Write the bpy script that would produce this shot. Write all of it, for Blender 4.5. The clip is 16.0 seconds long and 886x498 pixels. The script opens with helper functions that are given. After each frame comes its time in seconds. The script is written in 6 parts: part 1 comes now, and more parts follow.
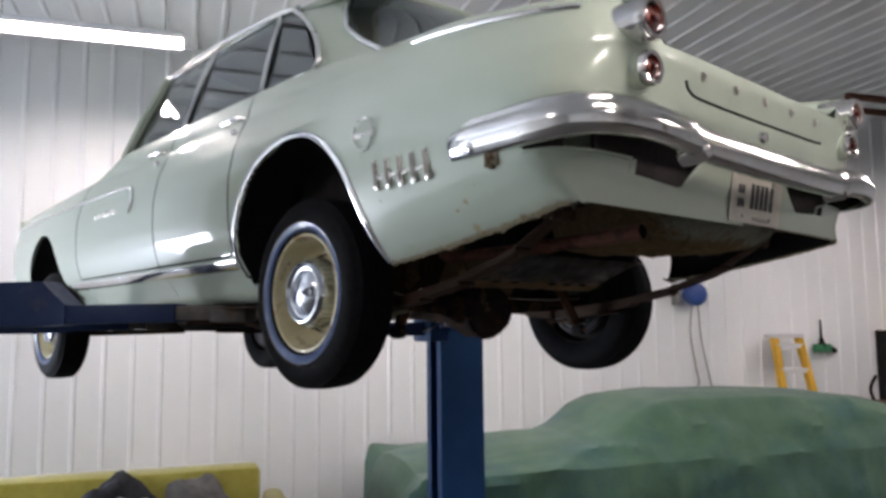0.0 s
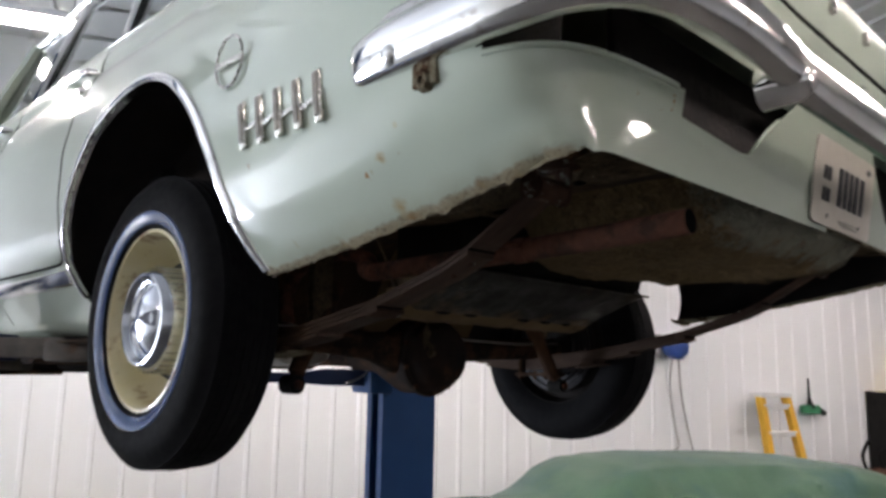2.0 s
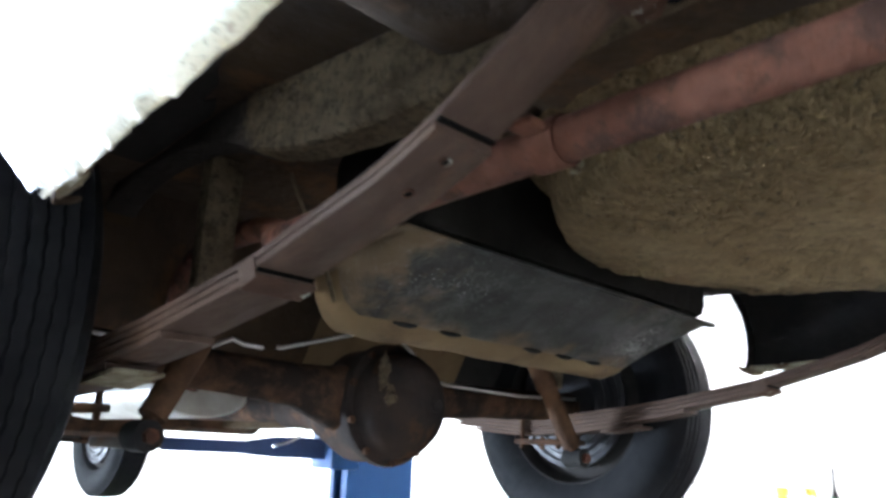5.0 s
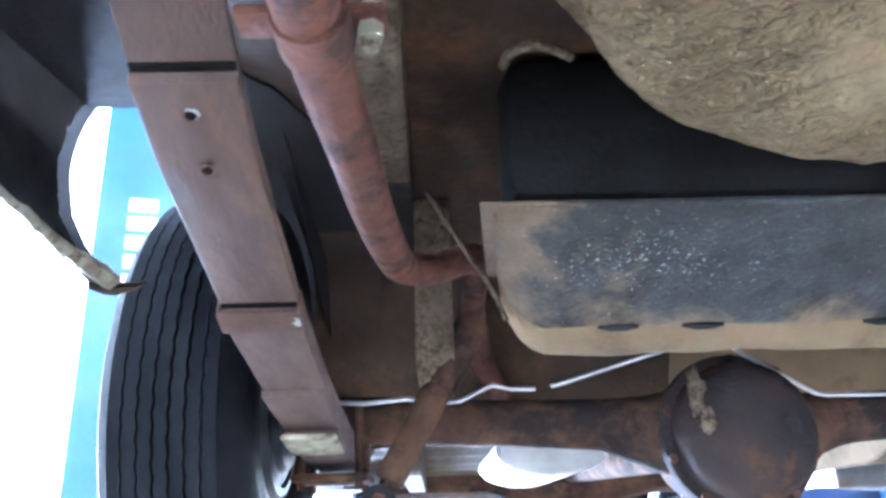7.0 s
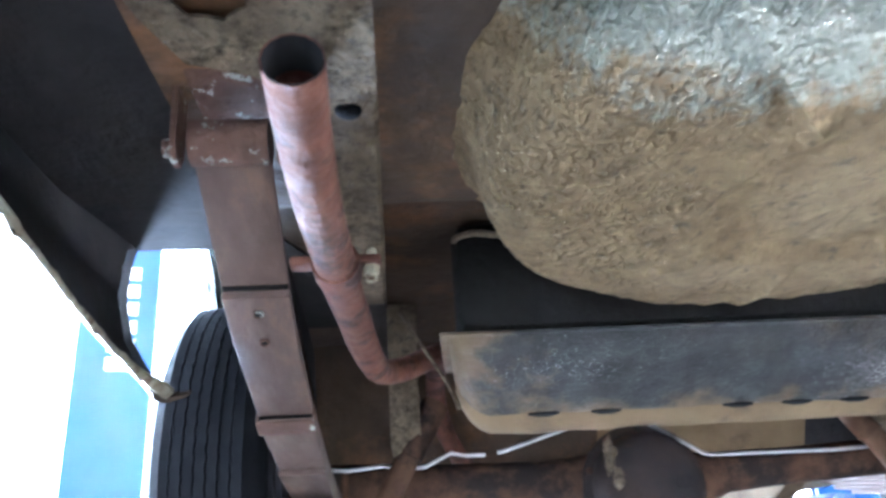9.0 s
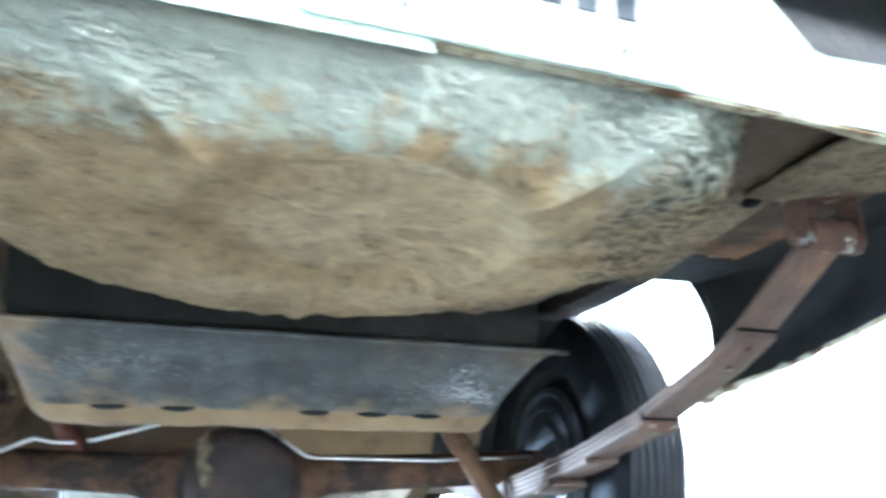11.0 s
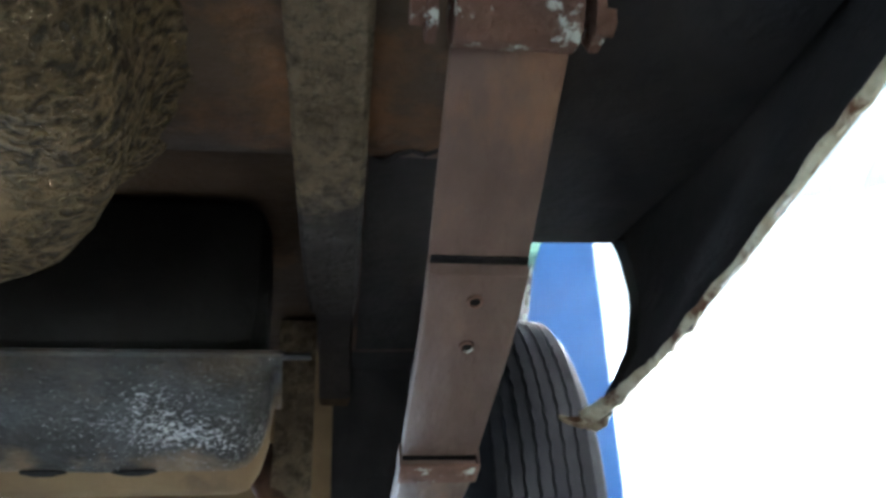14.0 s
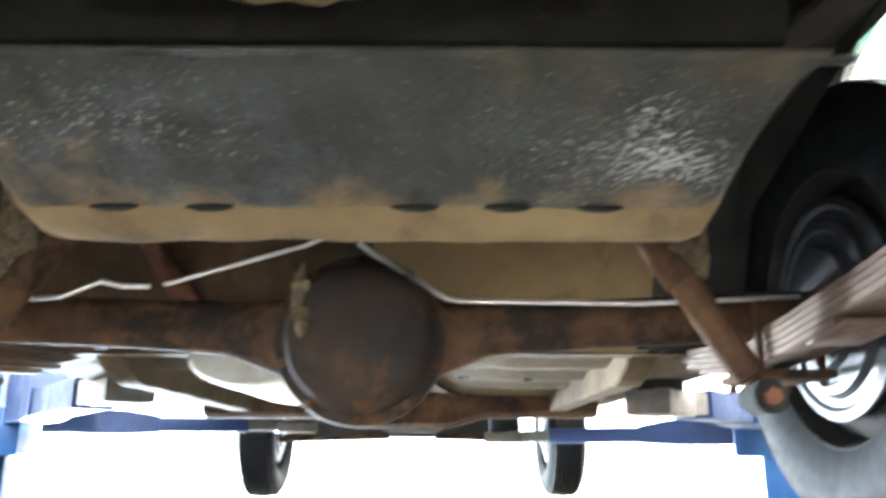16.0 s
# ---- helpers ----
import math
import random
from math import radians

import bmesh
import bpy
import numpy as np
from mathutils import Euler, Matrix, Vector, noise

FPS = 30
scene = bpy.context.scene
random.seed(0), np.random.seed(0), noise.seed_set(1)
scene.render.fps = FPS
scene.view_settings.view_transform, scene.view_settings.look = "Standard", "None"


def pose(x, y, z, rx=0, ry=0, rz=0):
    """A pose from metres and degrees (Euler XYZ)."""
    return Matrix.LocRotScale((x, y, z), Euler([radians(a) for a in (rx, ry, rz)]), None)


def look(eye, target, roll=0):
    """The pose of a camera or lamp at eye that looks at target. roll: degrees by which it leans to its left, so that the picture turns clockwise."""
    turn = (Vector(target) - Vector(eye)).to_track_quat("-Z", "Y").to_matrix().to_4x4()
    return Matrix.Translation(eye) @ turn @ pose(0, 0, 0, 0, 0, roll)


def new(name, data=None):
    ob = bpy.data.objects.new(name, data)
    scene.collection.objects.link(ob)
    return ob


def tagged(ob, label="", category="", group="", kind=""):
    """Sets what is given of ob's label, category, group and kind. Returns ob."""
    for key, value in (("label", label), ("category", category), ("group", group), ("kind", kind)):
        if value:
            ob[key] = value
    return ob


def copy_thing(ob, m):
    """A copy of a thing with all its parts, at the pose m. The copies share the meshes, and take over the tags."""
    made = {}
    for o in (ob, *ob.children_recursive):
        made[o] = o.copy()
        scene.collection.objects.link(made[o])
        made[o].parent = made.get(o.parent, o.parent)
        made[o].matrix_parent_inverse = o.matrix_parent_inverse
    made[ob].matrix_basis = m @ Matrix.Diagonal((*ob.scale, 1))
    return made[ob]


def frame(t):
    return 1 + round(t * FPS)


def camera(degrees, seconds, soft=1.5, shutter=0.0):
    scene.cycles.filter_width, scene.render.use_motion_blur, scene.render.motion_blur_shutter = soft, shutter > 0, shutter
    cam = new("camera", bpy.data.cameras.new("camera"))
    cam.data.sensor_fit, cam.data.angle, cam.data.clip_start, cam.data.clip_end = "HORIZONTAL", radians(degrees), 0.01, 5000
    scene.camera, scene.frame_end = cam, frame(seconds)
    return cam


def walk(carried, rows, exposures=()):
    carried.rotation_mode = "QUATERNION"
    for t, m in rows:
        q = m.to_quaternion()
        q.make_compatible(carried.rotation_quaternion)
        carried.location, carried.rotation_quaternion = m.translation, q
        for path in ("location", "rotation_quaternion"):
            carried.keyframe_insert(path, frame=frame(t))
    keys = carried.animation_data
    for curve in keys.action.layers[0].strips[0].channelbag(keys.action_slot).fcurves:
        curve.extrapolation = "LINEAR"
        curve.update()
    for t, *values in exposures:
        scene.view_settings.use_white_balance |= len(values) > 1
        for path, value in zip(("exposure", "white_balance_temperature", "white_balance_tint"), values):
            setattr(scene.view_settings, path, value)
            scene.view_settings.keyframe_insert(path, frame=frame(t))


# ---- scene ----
cam = camera(60.0, 16.0, soft=3.1, shutter=0.5)
FLOOR = -0.30
PATH = [
    (0, (-2.059, -2.08, 1.587), (-0.718, -0.61, 1.79), -0.6),
    (0.5, (-1.877, -2.031, 1.57), (-0.531, -0.564, 1.755), -0.8),
    (1, (-1.688, -1.957, 1.565), (-0.365, -0.468, 1.75), -0.0),
    (1.5, (-1.555, -1.753, 1.573), (-0.178, -0.332, 1.867), 1.6),
    (2, (-1.433, -1.543, 1.598), (-0.043, -0.142, 1.922), 1.0),
    (2.5, (-1.276, -1.426, 1.607), (-0.033, 0.073, 2.061), 0.7),
    (3, (-1.205, -1.302, 1.608), (0.121, 0.104, 2.124), 1.9),
    (3.5, (-1.211, -1.156, 1.612), (0.313, 0.031, 2.133), 0.4),
    (3.7, (-1.209, -1.111, 1.608), (0.319, 0.085, 2.092), 1.1),
    (6, (-0.588, -1.087, 1.54), (0.236, 0.625, 2.165), 1.0),
    (6.5, (-0.471, -1.081, 1.555), (-0.181, 0.784, 2.216), -2.1),
    (7, (-0.41, -1.109, 1.548), (-0.369, 0.776, 2.215), -1.7),
    (7.5, (-0.363, -1.135, 1.552), (-0.338, 0.748, 2.228), -4.4),
    (8, (-0.387, -1.218, 1.56), (-0.35, 0.634, 2.313), -2.6),
    (8.2, (-0.425, -1.262, 1.554), (-0.378, 0.589, 2.309), -3.5),
    (10.3, (-0.397, -1.503, 1.552), (0.045, 0.306, 2.279), -1.1),
    (10.5, (-0.347, -1.489, 1.556), (0.187, 0.301, 2.272), -2.1),
    (11, (-0.142, -1.471, 1.565), (0.513, 0.287, 2.258), -1.2),
    (11.5, (0.061, -1.455, 1.578), (0.799, 0.277, 2.255), 1.7),
    (12, (0.163, -1.377, 1.603), (1.124, 0.251, 2.256), 0.1),
    (12.5, (0.26, -1.259, 1.62), (1.203, 0.341, 2.362), -1.1),
    (13, (0.35, -1.196, 1.615), (1.163, 0.458, 2.39), -3.2),
    (13.5, (0.433, -1.171, 1.605), (0.928, 0.569, 2.459), -2.2),
    (14, (0.465, -1.151, 1.604), (0.716, 0.645, 2.446), -1.9),
    (14.5, (0.512, -1.137, 1.572), (0.562, 0.722, 2.306), -1.6),
    (15, (0.491, -1.107, 1.538), (0.437, 0.802, 2.132), -5.1),
    (15.5, (0.318, -1.051, 1.529), (0.244, 0.859, 2.12), -0.4),
    (16, (0.099, -1.011, 1.51), (0.118, 0.921, 2.025), 0.0),
]
walk(cam, [(t, look(eye, target, roll)) for t, eye, target, roll in PATH], exposures=[(0.0, 0.63, 6700, 22), (1.0, 0.68, 6700, 22), (2.0, 0.97, 6800, 22), (2.5, 1.13, 6800, 21), (3.5, 1.55, 6900, 20), (3.7, 1.65, 6800, 20), (5.8, 4.75, 5600, 12), (6.5, 5.3, 5150, 16), (7.0, 5.7, 5000, 17), (7.5, 5.7, 5000, 16), (8.0, 5.65, 5000, 17), (10.5, 5.3, 5450, 9), (11.0, 5.55, 5150, 4), (12.0, 5.1, 5250, 2), (12.5, 4.95, 5300, 2), (13.5, 4.3, 5550, 6), (14.5, 4.15, 5800, 10), (15.0, 4.25, 5900, 11), (15.5, 4.5, 6050, 9), (16.0, 5.0, 6500, 10)])

# ---- light ----
world = bpy.data.worlds.new("sky")
scene.world = world
world.use_nodes = True
wn = world.node_tree
sky = wn.nodes.new("ShaderNodeTexSky")
sky.sky_type = 'NISHITA'
sky.sun_disc = False
sky.sun_elevation = radians(35)
sky.sun_rotation = radians(200)
wn.links.new(sky.outputs[0], wn.nodes["Background"].inputs[0])
wn.nodes["Background"].inputs[1].default_value = 0.15
# the sky's light through the open workshop door
door = bpy.data.lights.new("door_daylight", 'AREA')
door.shape, door.size, door.size_y, door.energy, door.color = 'RECTANGLE', 2.3, 2.2, 520.0, (0.74, 0.88, 1.0)
door_ob = new("door_daylight", door)
sun = bpy.data.lights.new("sun", 'SUN')
sun.energy, sun.angle, sun.color = 3.0, radians(0.5), (1.0, 0.95, 0.88)
new("sun", sun).matrix_world = look((0, 0, 30), (0 + 30 * math.sin(radians(200)), 30 * math.cos(radians(200)), 30 - 30 * math.tan(radians(35))))


# ---- mesh helpers ----
def part(name, bm, material, parent=None, label="", smooth=True):
    me = bpy.data.meshes.new(name)
    bm.normal_update()
    bm.to_mesh(me)
    bm.free()
    ob = new(name, me)
    if material:
        me.materials.append(material)
    if smooth:
        for p in me.polygons:
            p.use_smooth = True
        me.set_sharp_from_angle(angle=radians(38))
    if parent:
        ob.parent = parent
    if label:
        ob["label"] = label
    return ob


def thing(name, label, category, group="", kind=""):
    return tagged(new(name), label, category, group, kind)


def box(bm, lo, hi, bevel=0.0, m=None):
    lo, hi = Vector(lo), Vector(hi)
    vs = bmesh.ops.create_cube(bm, size=1)["verts"]
    for v in vs:
        v.co = Vector(((lo.x + hi.x) / 2 + v.co.x * (hi.x - lo.x), (lo.y + hi.y) / 2 + v.co.y * (hi.y - lo.y), (lo.z + hi.z) / 2 + v.co.z * (hi.z - lo.z)))
    if bevel:
        es = list({e for v in vs for e in v.link_edges})
        r = bmesh.ops.bevel(bm, geom=es, offset=bevel, segments=2, profile=0.5, affect='EDGES')
        vs = r["verts"] if not m else list({v for f in r["faces"] for v in f.verts} | {v for v in vs if v.is_valid})
    if m is not None:
        for v in vs:
            v.co = m @ v.co
    return bm


def grid(bm, rows, close_u=False, close_v=False):
    """Quads over rows of points; close_u joins a row's ends, close_v the last row to the first."""
    vv = [[bm.verts.new(p) for p in r] for r in rows]
    n = len(vv[0])
    for i in range(len(vv) if close_v else len(vv) - 1):
        a, b = vv[i], vv[(i + 1) % len(vv)]
        for j in range(n if close_u else n - 1):
            k = (j + 1) % n
            try:
                bm.faces.new((a[j], a[k], b[k], b[j]))
            except ValueError:
                pass
    return vv


def tube(bm, pts, r, n=10, caps=True):
    """A round bar along points; r is a number or a list."""
    pts = [Vector(p) for p in pts]
    rr = r if isinstance(r, (list, tuple)) else [r] * len(pts)
    rows, up = [], None
    for i, p in enumerate(pts):
        d = (pts[min(i + 1, len(pts) - 1)] - pts[max(i - 1, 0)]).normalized()
        if up is None:
            up = d.orthogonal().normalized()
        up = (up - d * up.dot(d)).normalized()
        s = d.cross(up)
        rows.append([p + rr[i] * (math.cos(2 * math.pi * k / n) * up + math.sin(2 * math.pi * k / n) * s) for k in range(n)])
    vv = grid(bm, rows, close_u=True)
    if caps:
        bm.faces.new(vv[0][::-1])
        bm.faces.new(vv[-1])
    return bm


def curve(pts, n=8):
    """Points of a smooth line through the given points."""
    p = [Vector(q) for q in pts]
    p = [2 * p[0] - p[1]] + p + [2 * p[-1] - p[-2]]
    out = []
    for i in range(1, len(p) - 2):
        for k in range(n):
            t = k / n
            a, b, c, d = p[i - 1], p[i], p[i + 1], p[i + 2]
            out.append(0.5 * ((2 * b) + (c - a) * t + (2 * a - 5 * b + 4 * c - d) * t * t + (3 * b - a - 3 * c + d) * t ** 3))
    return out + [p[-2]]


def revolve(bm, profile, n=32, m=None, closed=False):
    """Turns (radius, height) points round the z axis, then moves them by m."""
    rows = []
    for k in range(n):
        a = 2 * math.pi * k / n
        rows.append([Vector((r * math.cos(a), r * math.sin(a), h)) for r, h in profile])
    vv = grid(bm, rows, close_u=closed, close_v=True)
    bmesh.ops.remove_doubles(bm, verts=[v for r in vv for v in r], dist=1e-6)
    if m is not None:
        for v in bm.verts:
            v.co = m @ v.co
    return bm


def sweep(bm, rows, closed_profile=True, caps=True):
    vv = grid(bm, rows, close_u=closed_profile)
    if caps:
        bm.faces.new(vv[0][::-1])
        bm.faces.new(vv[-1])
    return bm


def thick(bm, d):
    """Gives a sheet its thickness, inwards against its normals."""
    bmesh.ops.recalc_face_normals(bm, faces=bm.faces)
    bmesh.ops.solidify(bm, geom=list(bm.faces), thickness=d)
    return bm


def lerp(x, xs, ys):
    return float(np.interp(x, xs, ys))


# ---- materials ----
def rgb(c):
    return (*c, 1.0)


def material(name, c1, c2=None, scale=6.0, rough=0.5, metal=0.0, bump=0.0, bump_scale=60.0, c3=None, c3_scale=2.0, c3_at=(0.55, 0.7), coat=0.0, rough2=None, spec=0.5, mix=(0.35, 0.65), stretch=(1, 1, 1), sheen=0.0):
    """Two colours by fine noise, a third in patches by coarse noise, and relief."""
    m = bpy.data.materials.new(name)
    m.use_nodes = True
    t = m.node_tree
    b = t.nodes["Principled BSDF"]
    co = t.nodes.new("ShaderNodeTexCoord")
    mp = t.nodes.new("ShaderNodeMapping")
    mp.inputs["Scale"].default_value = stretch
    t.links.new(co.outputs["Object"], mp.inputs[0])

    def noise_at(s, detail=6.0, r=0.6):
        n = t.nodes.new("ShaderNodeTexNoise")
        n.inputs["Scale"].default_value = s
        n.inputs["Detail"].default_value = detail
        n.inputs["Roughness"].default_value = r
        t.links.new(mp.outputs[0], n.inputs["Vector"])
        return n

    def ramp(n, lo, hi):
        r = t.nodes.new("ShaderNodeMapRange")
        r.inputs[1].default_value, r.inputs[2].default_value = lo, hi
        t.links.new(n.outputs[0], r.inputs[0])
        return r

    def mixed(f, a, c):
        x = t.nodes.new("ShaderNodeMix")
        x.data_type = 'RGBA'
        t.links.new(f.outputs[0], x.inputs[0])
        for sock, v in ((x.inputs[6], a), (x.inputs[7], c)):
            if isinstance(v, tuple):
                sock.default_value = rgb(v)
            else:
                t.links.new(v.outputs[2], sock)
        return x
    fine = ramp(noise_at(scale), *mix)
    col = mixed(fine, c1, c2 or tuple(min(1, v * 1.12) for v in c1))
    if c3:
        patch = ramp(noise_at(c3_scale, 8.0, 0.7), *c3_at)
        col = mixed(patch, col, c3)
    t.links.new(col.outputs[2], b.inputs["Base Color"])
    b.inputs["Metallic"].default_value = metal
    b.inputs["Specular IOR Level"].default_value = spec
    b.inputs["Coat Weight"].default_value = coat
    b.inputs["Coat Roughness"].default_value = 0.06
    b.inputs["Sheen Weight"].default_value = sheen
    rr = t.nodes.new("ShaderNodeMapRange")
    rr.inputs[1].default_value, rr.inputs[2].default_value = 0.40, 0.62
    rr.inputs[3].default_value, rr.inputs[4].default_value = rough, rough2 if rough2 is not None else min(1.0, rough * 1.25 + 0.02)
    t.links.new(noise_at(scale * 1.7).outputs[0], rr.inputs[0])
    t.links.new(rr.outputs[0], b.inputs["Roughness"])
    if bump:
        bp = t.nodes.new("ShaderNodeBump")
        bp.inputs["Strength"].default_value = 1.0
        bp.inputs["Distance"].default_value = bump
        t.links.new(noise_at(bump_scale, 5.0).outputs[0], bp.inputs["Height"])
        t.links.new(bp.outputs[0], b.inputs["Normal"])
    return m


def glow(name, c, strength):
    m = bpy.data.materials.new(name)
    m.use_nodes = True
    b = m.node_tree.nodes["Principled BSDF"]
    b.inputs["Base Color"].default_value = rgb(c)
    b.inputs["Emission Color"].default_value = rgb(c)
    b.inputs["Emission Strength"].default_value = strength
    return m


def glass(name, tint, rough=0.02):
    m = bpy.data.materials.new(name)
    m.use_nodes = True
    b = m.node_tree.nodes["Principled BSDF"]
    b.inputs["Base Color"].default_value = rgb(tint)
    b.inputs["Transmission Weight"].default_value = 1.0
    b.inputs["Roughness"].default_value = rough
    b.inputs["IOR"].default_value = 1.45
    return m


MINT = material("mint_paint", (0.415, 0.482, 0.392), (0.435, 0.498, 0.408), 1.5, 0.28, bump=0.0004, bump_scale=25, coat=1.0, rough2=0.36, spec=0.08)


def rusted_paint():
    """The quarter panels' paint: rust and primer along the lower lip, and small chips."""
    m = material("rusted_mint_paint", (0.415, 0.482, 0.392), (0.435, 0.498, 0.408), 1.5, 0.28, bump=0.0004, bump_scale=25, coat=1.0, rough2=0.36, spec=0.08)
    t = m.node_tree
    bsdf = t.nodes["Principled BSDF"]
    old = bsdf.inputs["Base Color"].links[0].from_socket
    co = t.nodes.new("ShaderNodeTexCoord")
    sep = t.nodes.new("ShaderNodeSeparateXYZ")
    t.links.new(co.outputs["Object"], sep.inputs[0])

    def calc(op, a, c, clamp=False):
        n = t.nodes.new("ShaderNodeMath")
        n.operation, n.use_clamp = op, clamp
        for i, v in enumerate((a, c)):
            if isinstance(v, (int, float)):
                n.inputs[i].default_value = v
            else:
                t.links.new(v, n.inputs[i])
        return n.outputs[0]

    def noise_tex(scale, detail):
        n = t.nodes.new("ShaderNodeTexNoise")
        n.inputs["Scale"].default_value, n.inputs["Detail"].default_value = scale, detail
        n.inputs["Roughness"].default_value = 0.7
        t.links.new(co.outputs["Object"], n.inputs["Vector"])
        return n.outputs[0]

    def blend(f, a, c):
        x = t.nodes.new("ShaderNodeMix")
        x.data_type = 'RGBA'
        t.links.new(f, x.inputs[0])
        t.links.new(a, x.inputs[6])
        x.inputs[7].default_value = rgb(c)
        return x.outputs[2]
    # height over the sloping lower lip
    ahead = calc('MAXIMUM', calc('SUBTRACT', -0.44, sep.outputs[1]), 0.0)
    lip = calc('ADD', 1.765, calc('MULTIPLY', ahead, calc('ADD', 0.105, calc('MULTIPLY', ahead, 0.09))))
    over = calc('SUBTRACT', sep.outputs[2], lip)
    wide = calc('MULTIPLY', noise_tex(9, 8), 0.07)
    dirt = calc('MULTIPLY', calc('SUBTRACT', wide, over), 28.0, True)
    side = calc('MULTIPLY', calc('ADD', sep.outputs[1], 1.045), 40.0, True)
    dirt = calc('MULTIPLY', calc('MULTIPLY', dirt, 0.35), side)
    col = blend(dirt, old, (0.30, 0.26, 0.15))
    rust = calc('MULTIPLY', calc('SUBTRACT', calc('MULTIPLY', noise_tex(13, 9), 0.050), calc('ADD', over, 0.016)), 90.0, True)
    rust = calc('MULTIPLY', rust, side)
    col = blend(rust, col, (0.12, 0.052, 0.018))
    chips = calc('MULTIPLY', calc('SUBTRACT', noise_tex(21, 4), calc('ADD', 0.665, calc('MULTIPLY', calc('ABSOLUTE', calc('SUBTRACT', over, 0.07), 0.0), 0.7))), 40.0, True)
    col = blend(chips, col, (0.30, 0.15, 0.05))
    # flaked paint right at the torn edge
    edge = calc('MULTIPLY', calc('SUBTRACT', calc('ADD', -0.003, calc('MULTIPLY', noise_tex(30, 8), 0.026)), over), 260.0, True)
    edge = calc('MULTIPLY', edge, side)
    col = blend(calc('MULTIPLY', edge, 0.8), col, (0.27, 0.235, 0.15))
    crumbs = calc('MULTIPLY', calc('MULTIPLY', calc('MULTIPLY', calc('SUBTRACT', noise_tex(170, 6), 0.52), 10.0, True), edge), 0.6)
    col = blend(crumbs, col, (0.050, 0.024, 0.012))
    # single rust stains: place along and up the panel, radius
    ragged = calc('MULTIPLY', calc('SUBTRACT', noise_tex(55, 5), 0.5), 0.030)
    for y0, z0, r0, c0 in ((-0.764, 1.888, 0.012, (0.36, 0.24, 0.08)), (-0.764, 1.888, 0.006, (0.16, 0.070, 0.014)), (-0.800, 1.889, 0.003, (0.26, 0.14, 0.035)), (-0.805, 1.923, 0.006, (0.38, 0.24, 0.05)), (-0.740, 1.874, 0.003, (0.30, 0.24, 0.13)), (-0.764, 1.826, 0.016, (0.34, 0.25, 0.11)), (-0.772, 1.811, 0.014, (0.21, 0.085, 0.020)), (-0.70, 1.795, 0.006, (0.28, 0.19, 0.085)), (-0.90, 1.838, 0.006, (0.24, 0.14, 0.05)), (-0.52, 1.80, 0.007, (0.32, 0.25, 0.12)), (-0.955, 1.838, 0.010, (0.22, 0.14, 0.06)), (-0.46, 1.926, 0.006, (0.22, 0.12, 0.05)), (-0.62, 1.792, 0.009, (0.30, 0.22, 0.11))):
        dy, dz = calc('SUBTRACT', sep.outputs[1], y0), calc('SUBTRACT', sep.outputs[2], z0)
        far = calc('SQRT', calc('ADD', calc('MULTIPLY', dy, dy), calc('MULTIPLY', dz, dz)), 0.0)
        spot = calc('MULTIPLY', calc('SUBTRACT', calc('ADD', r0, ragged), far), 70.0, True)
        col = blend(calc('MULTIPLY', spot, 0.85), col, c0)
    t.links.new(col, bsdf.inputs["Base Color"])
    rr = bsdf.inputs["Roughness"].links[0].from_socket
    t.links.new(calc('ADD', rr, calc('MULTIPLY', calc('MAXIMUM', dirt, rust), 0.45)), bsdf.inputs["Roughness"])
    return m


QPAINT = rusted_paint()


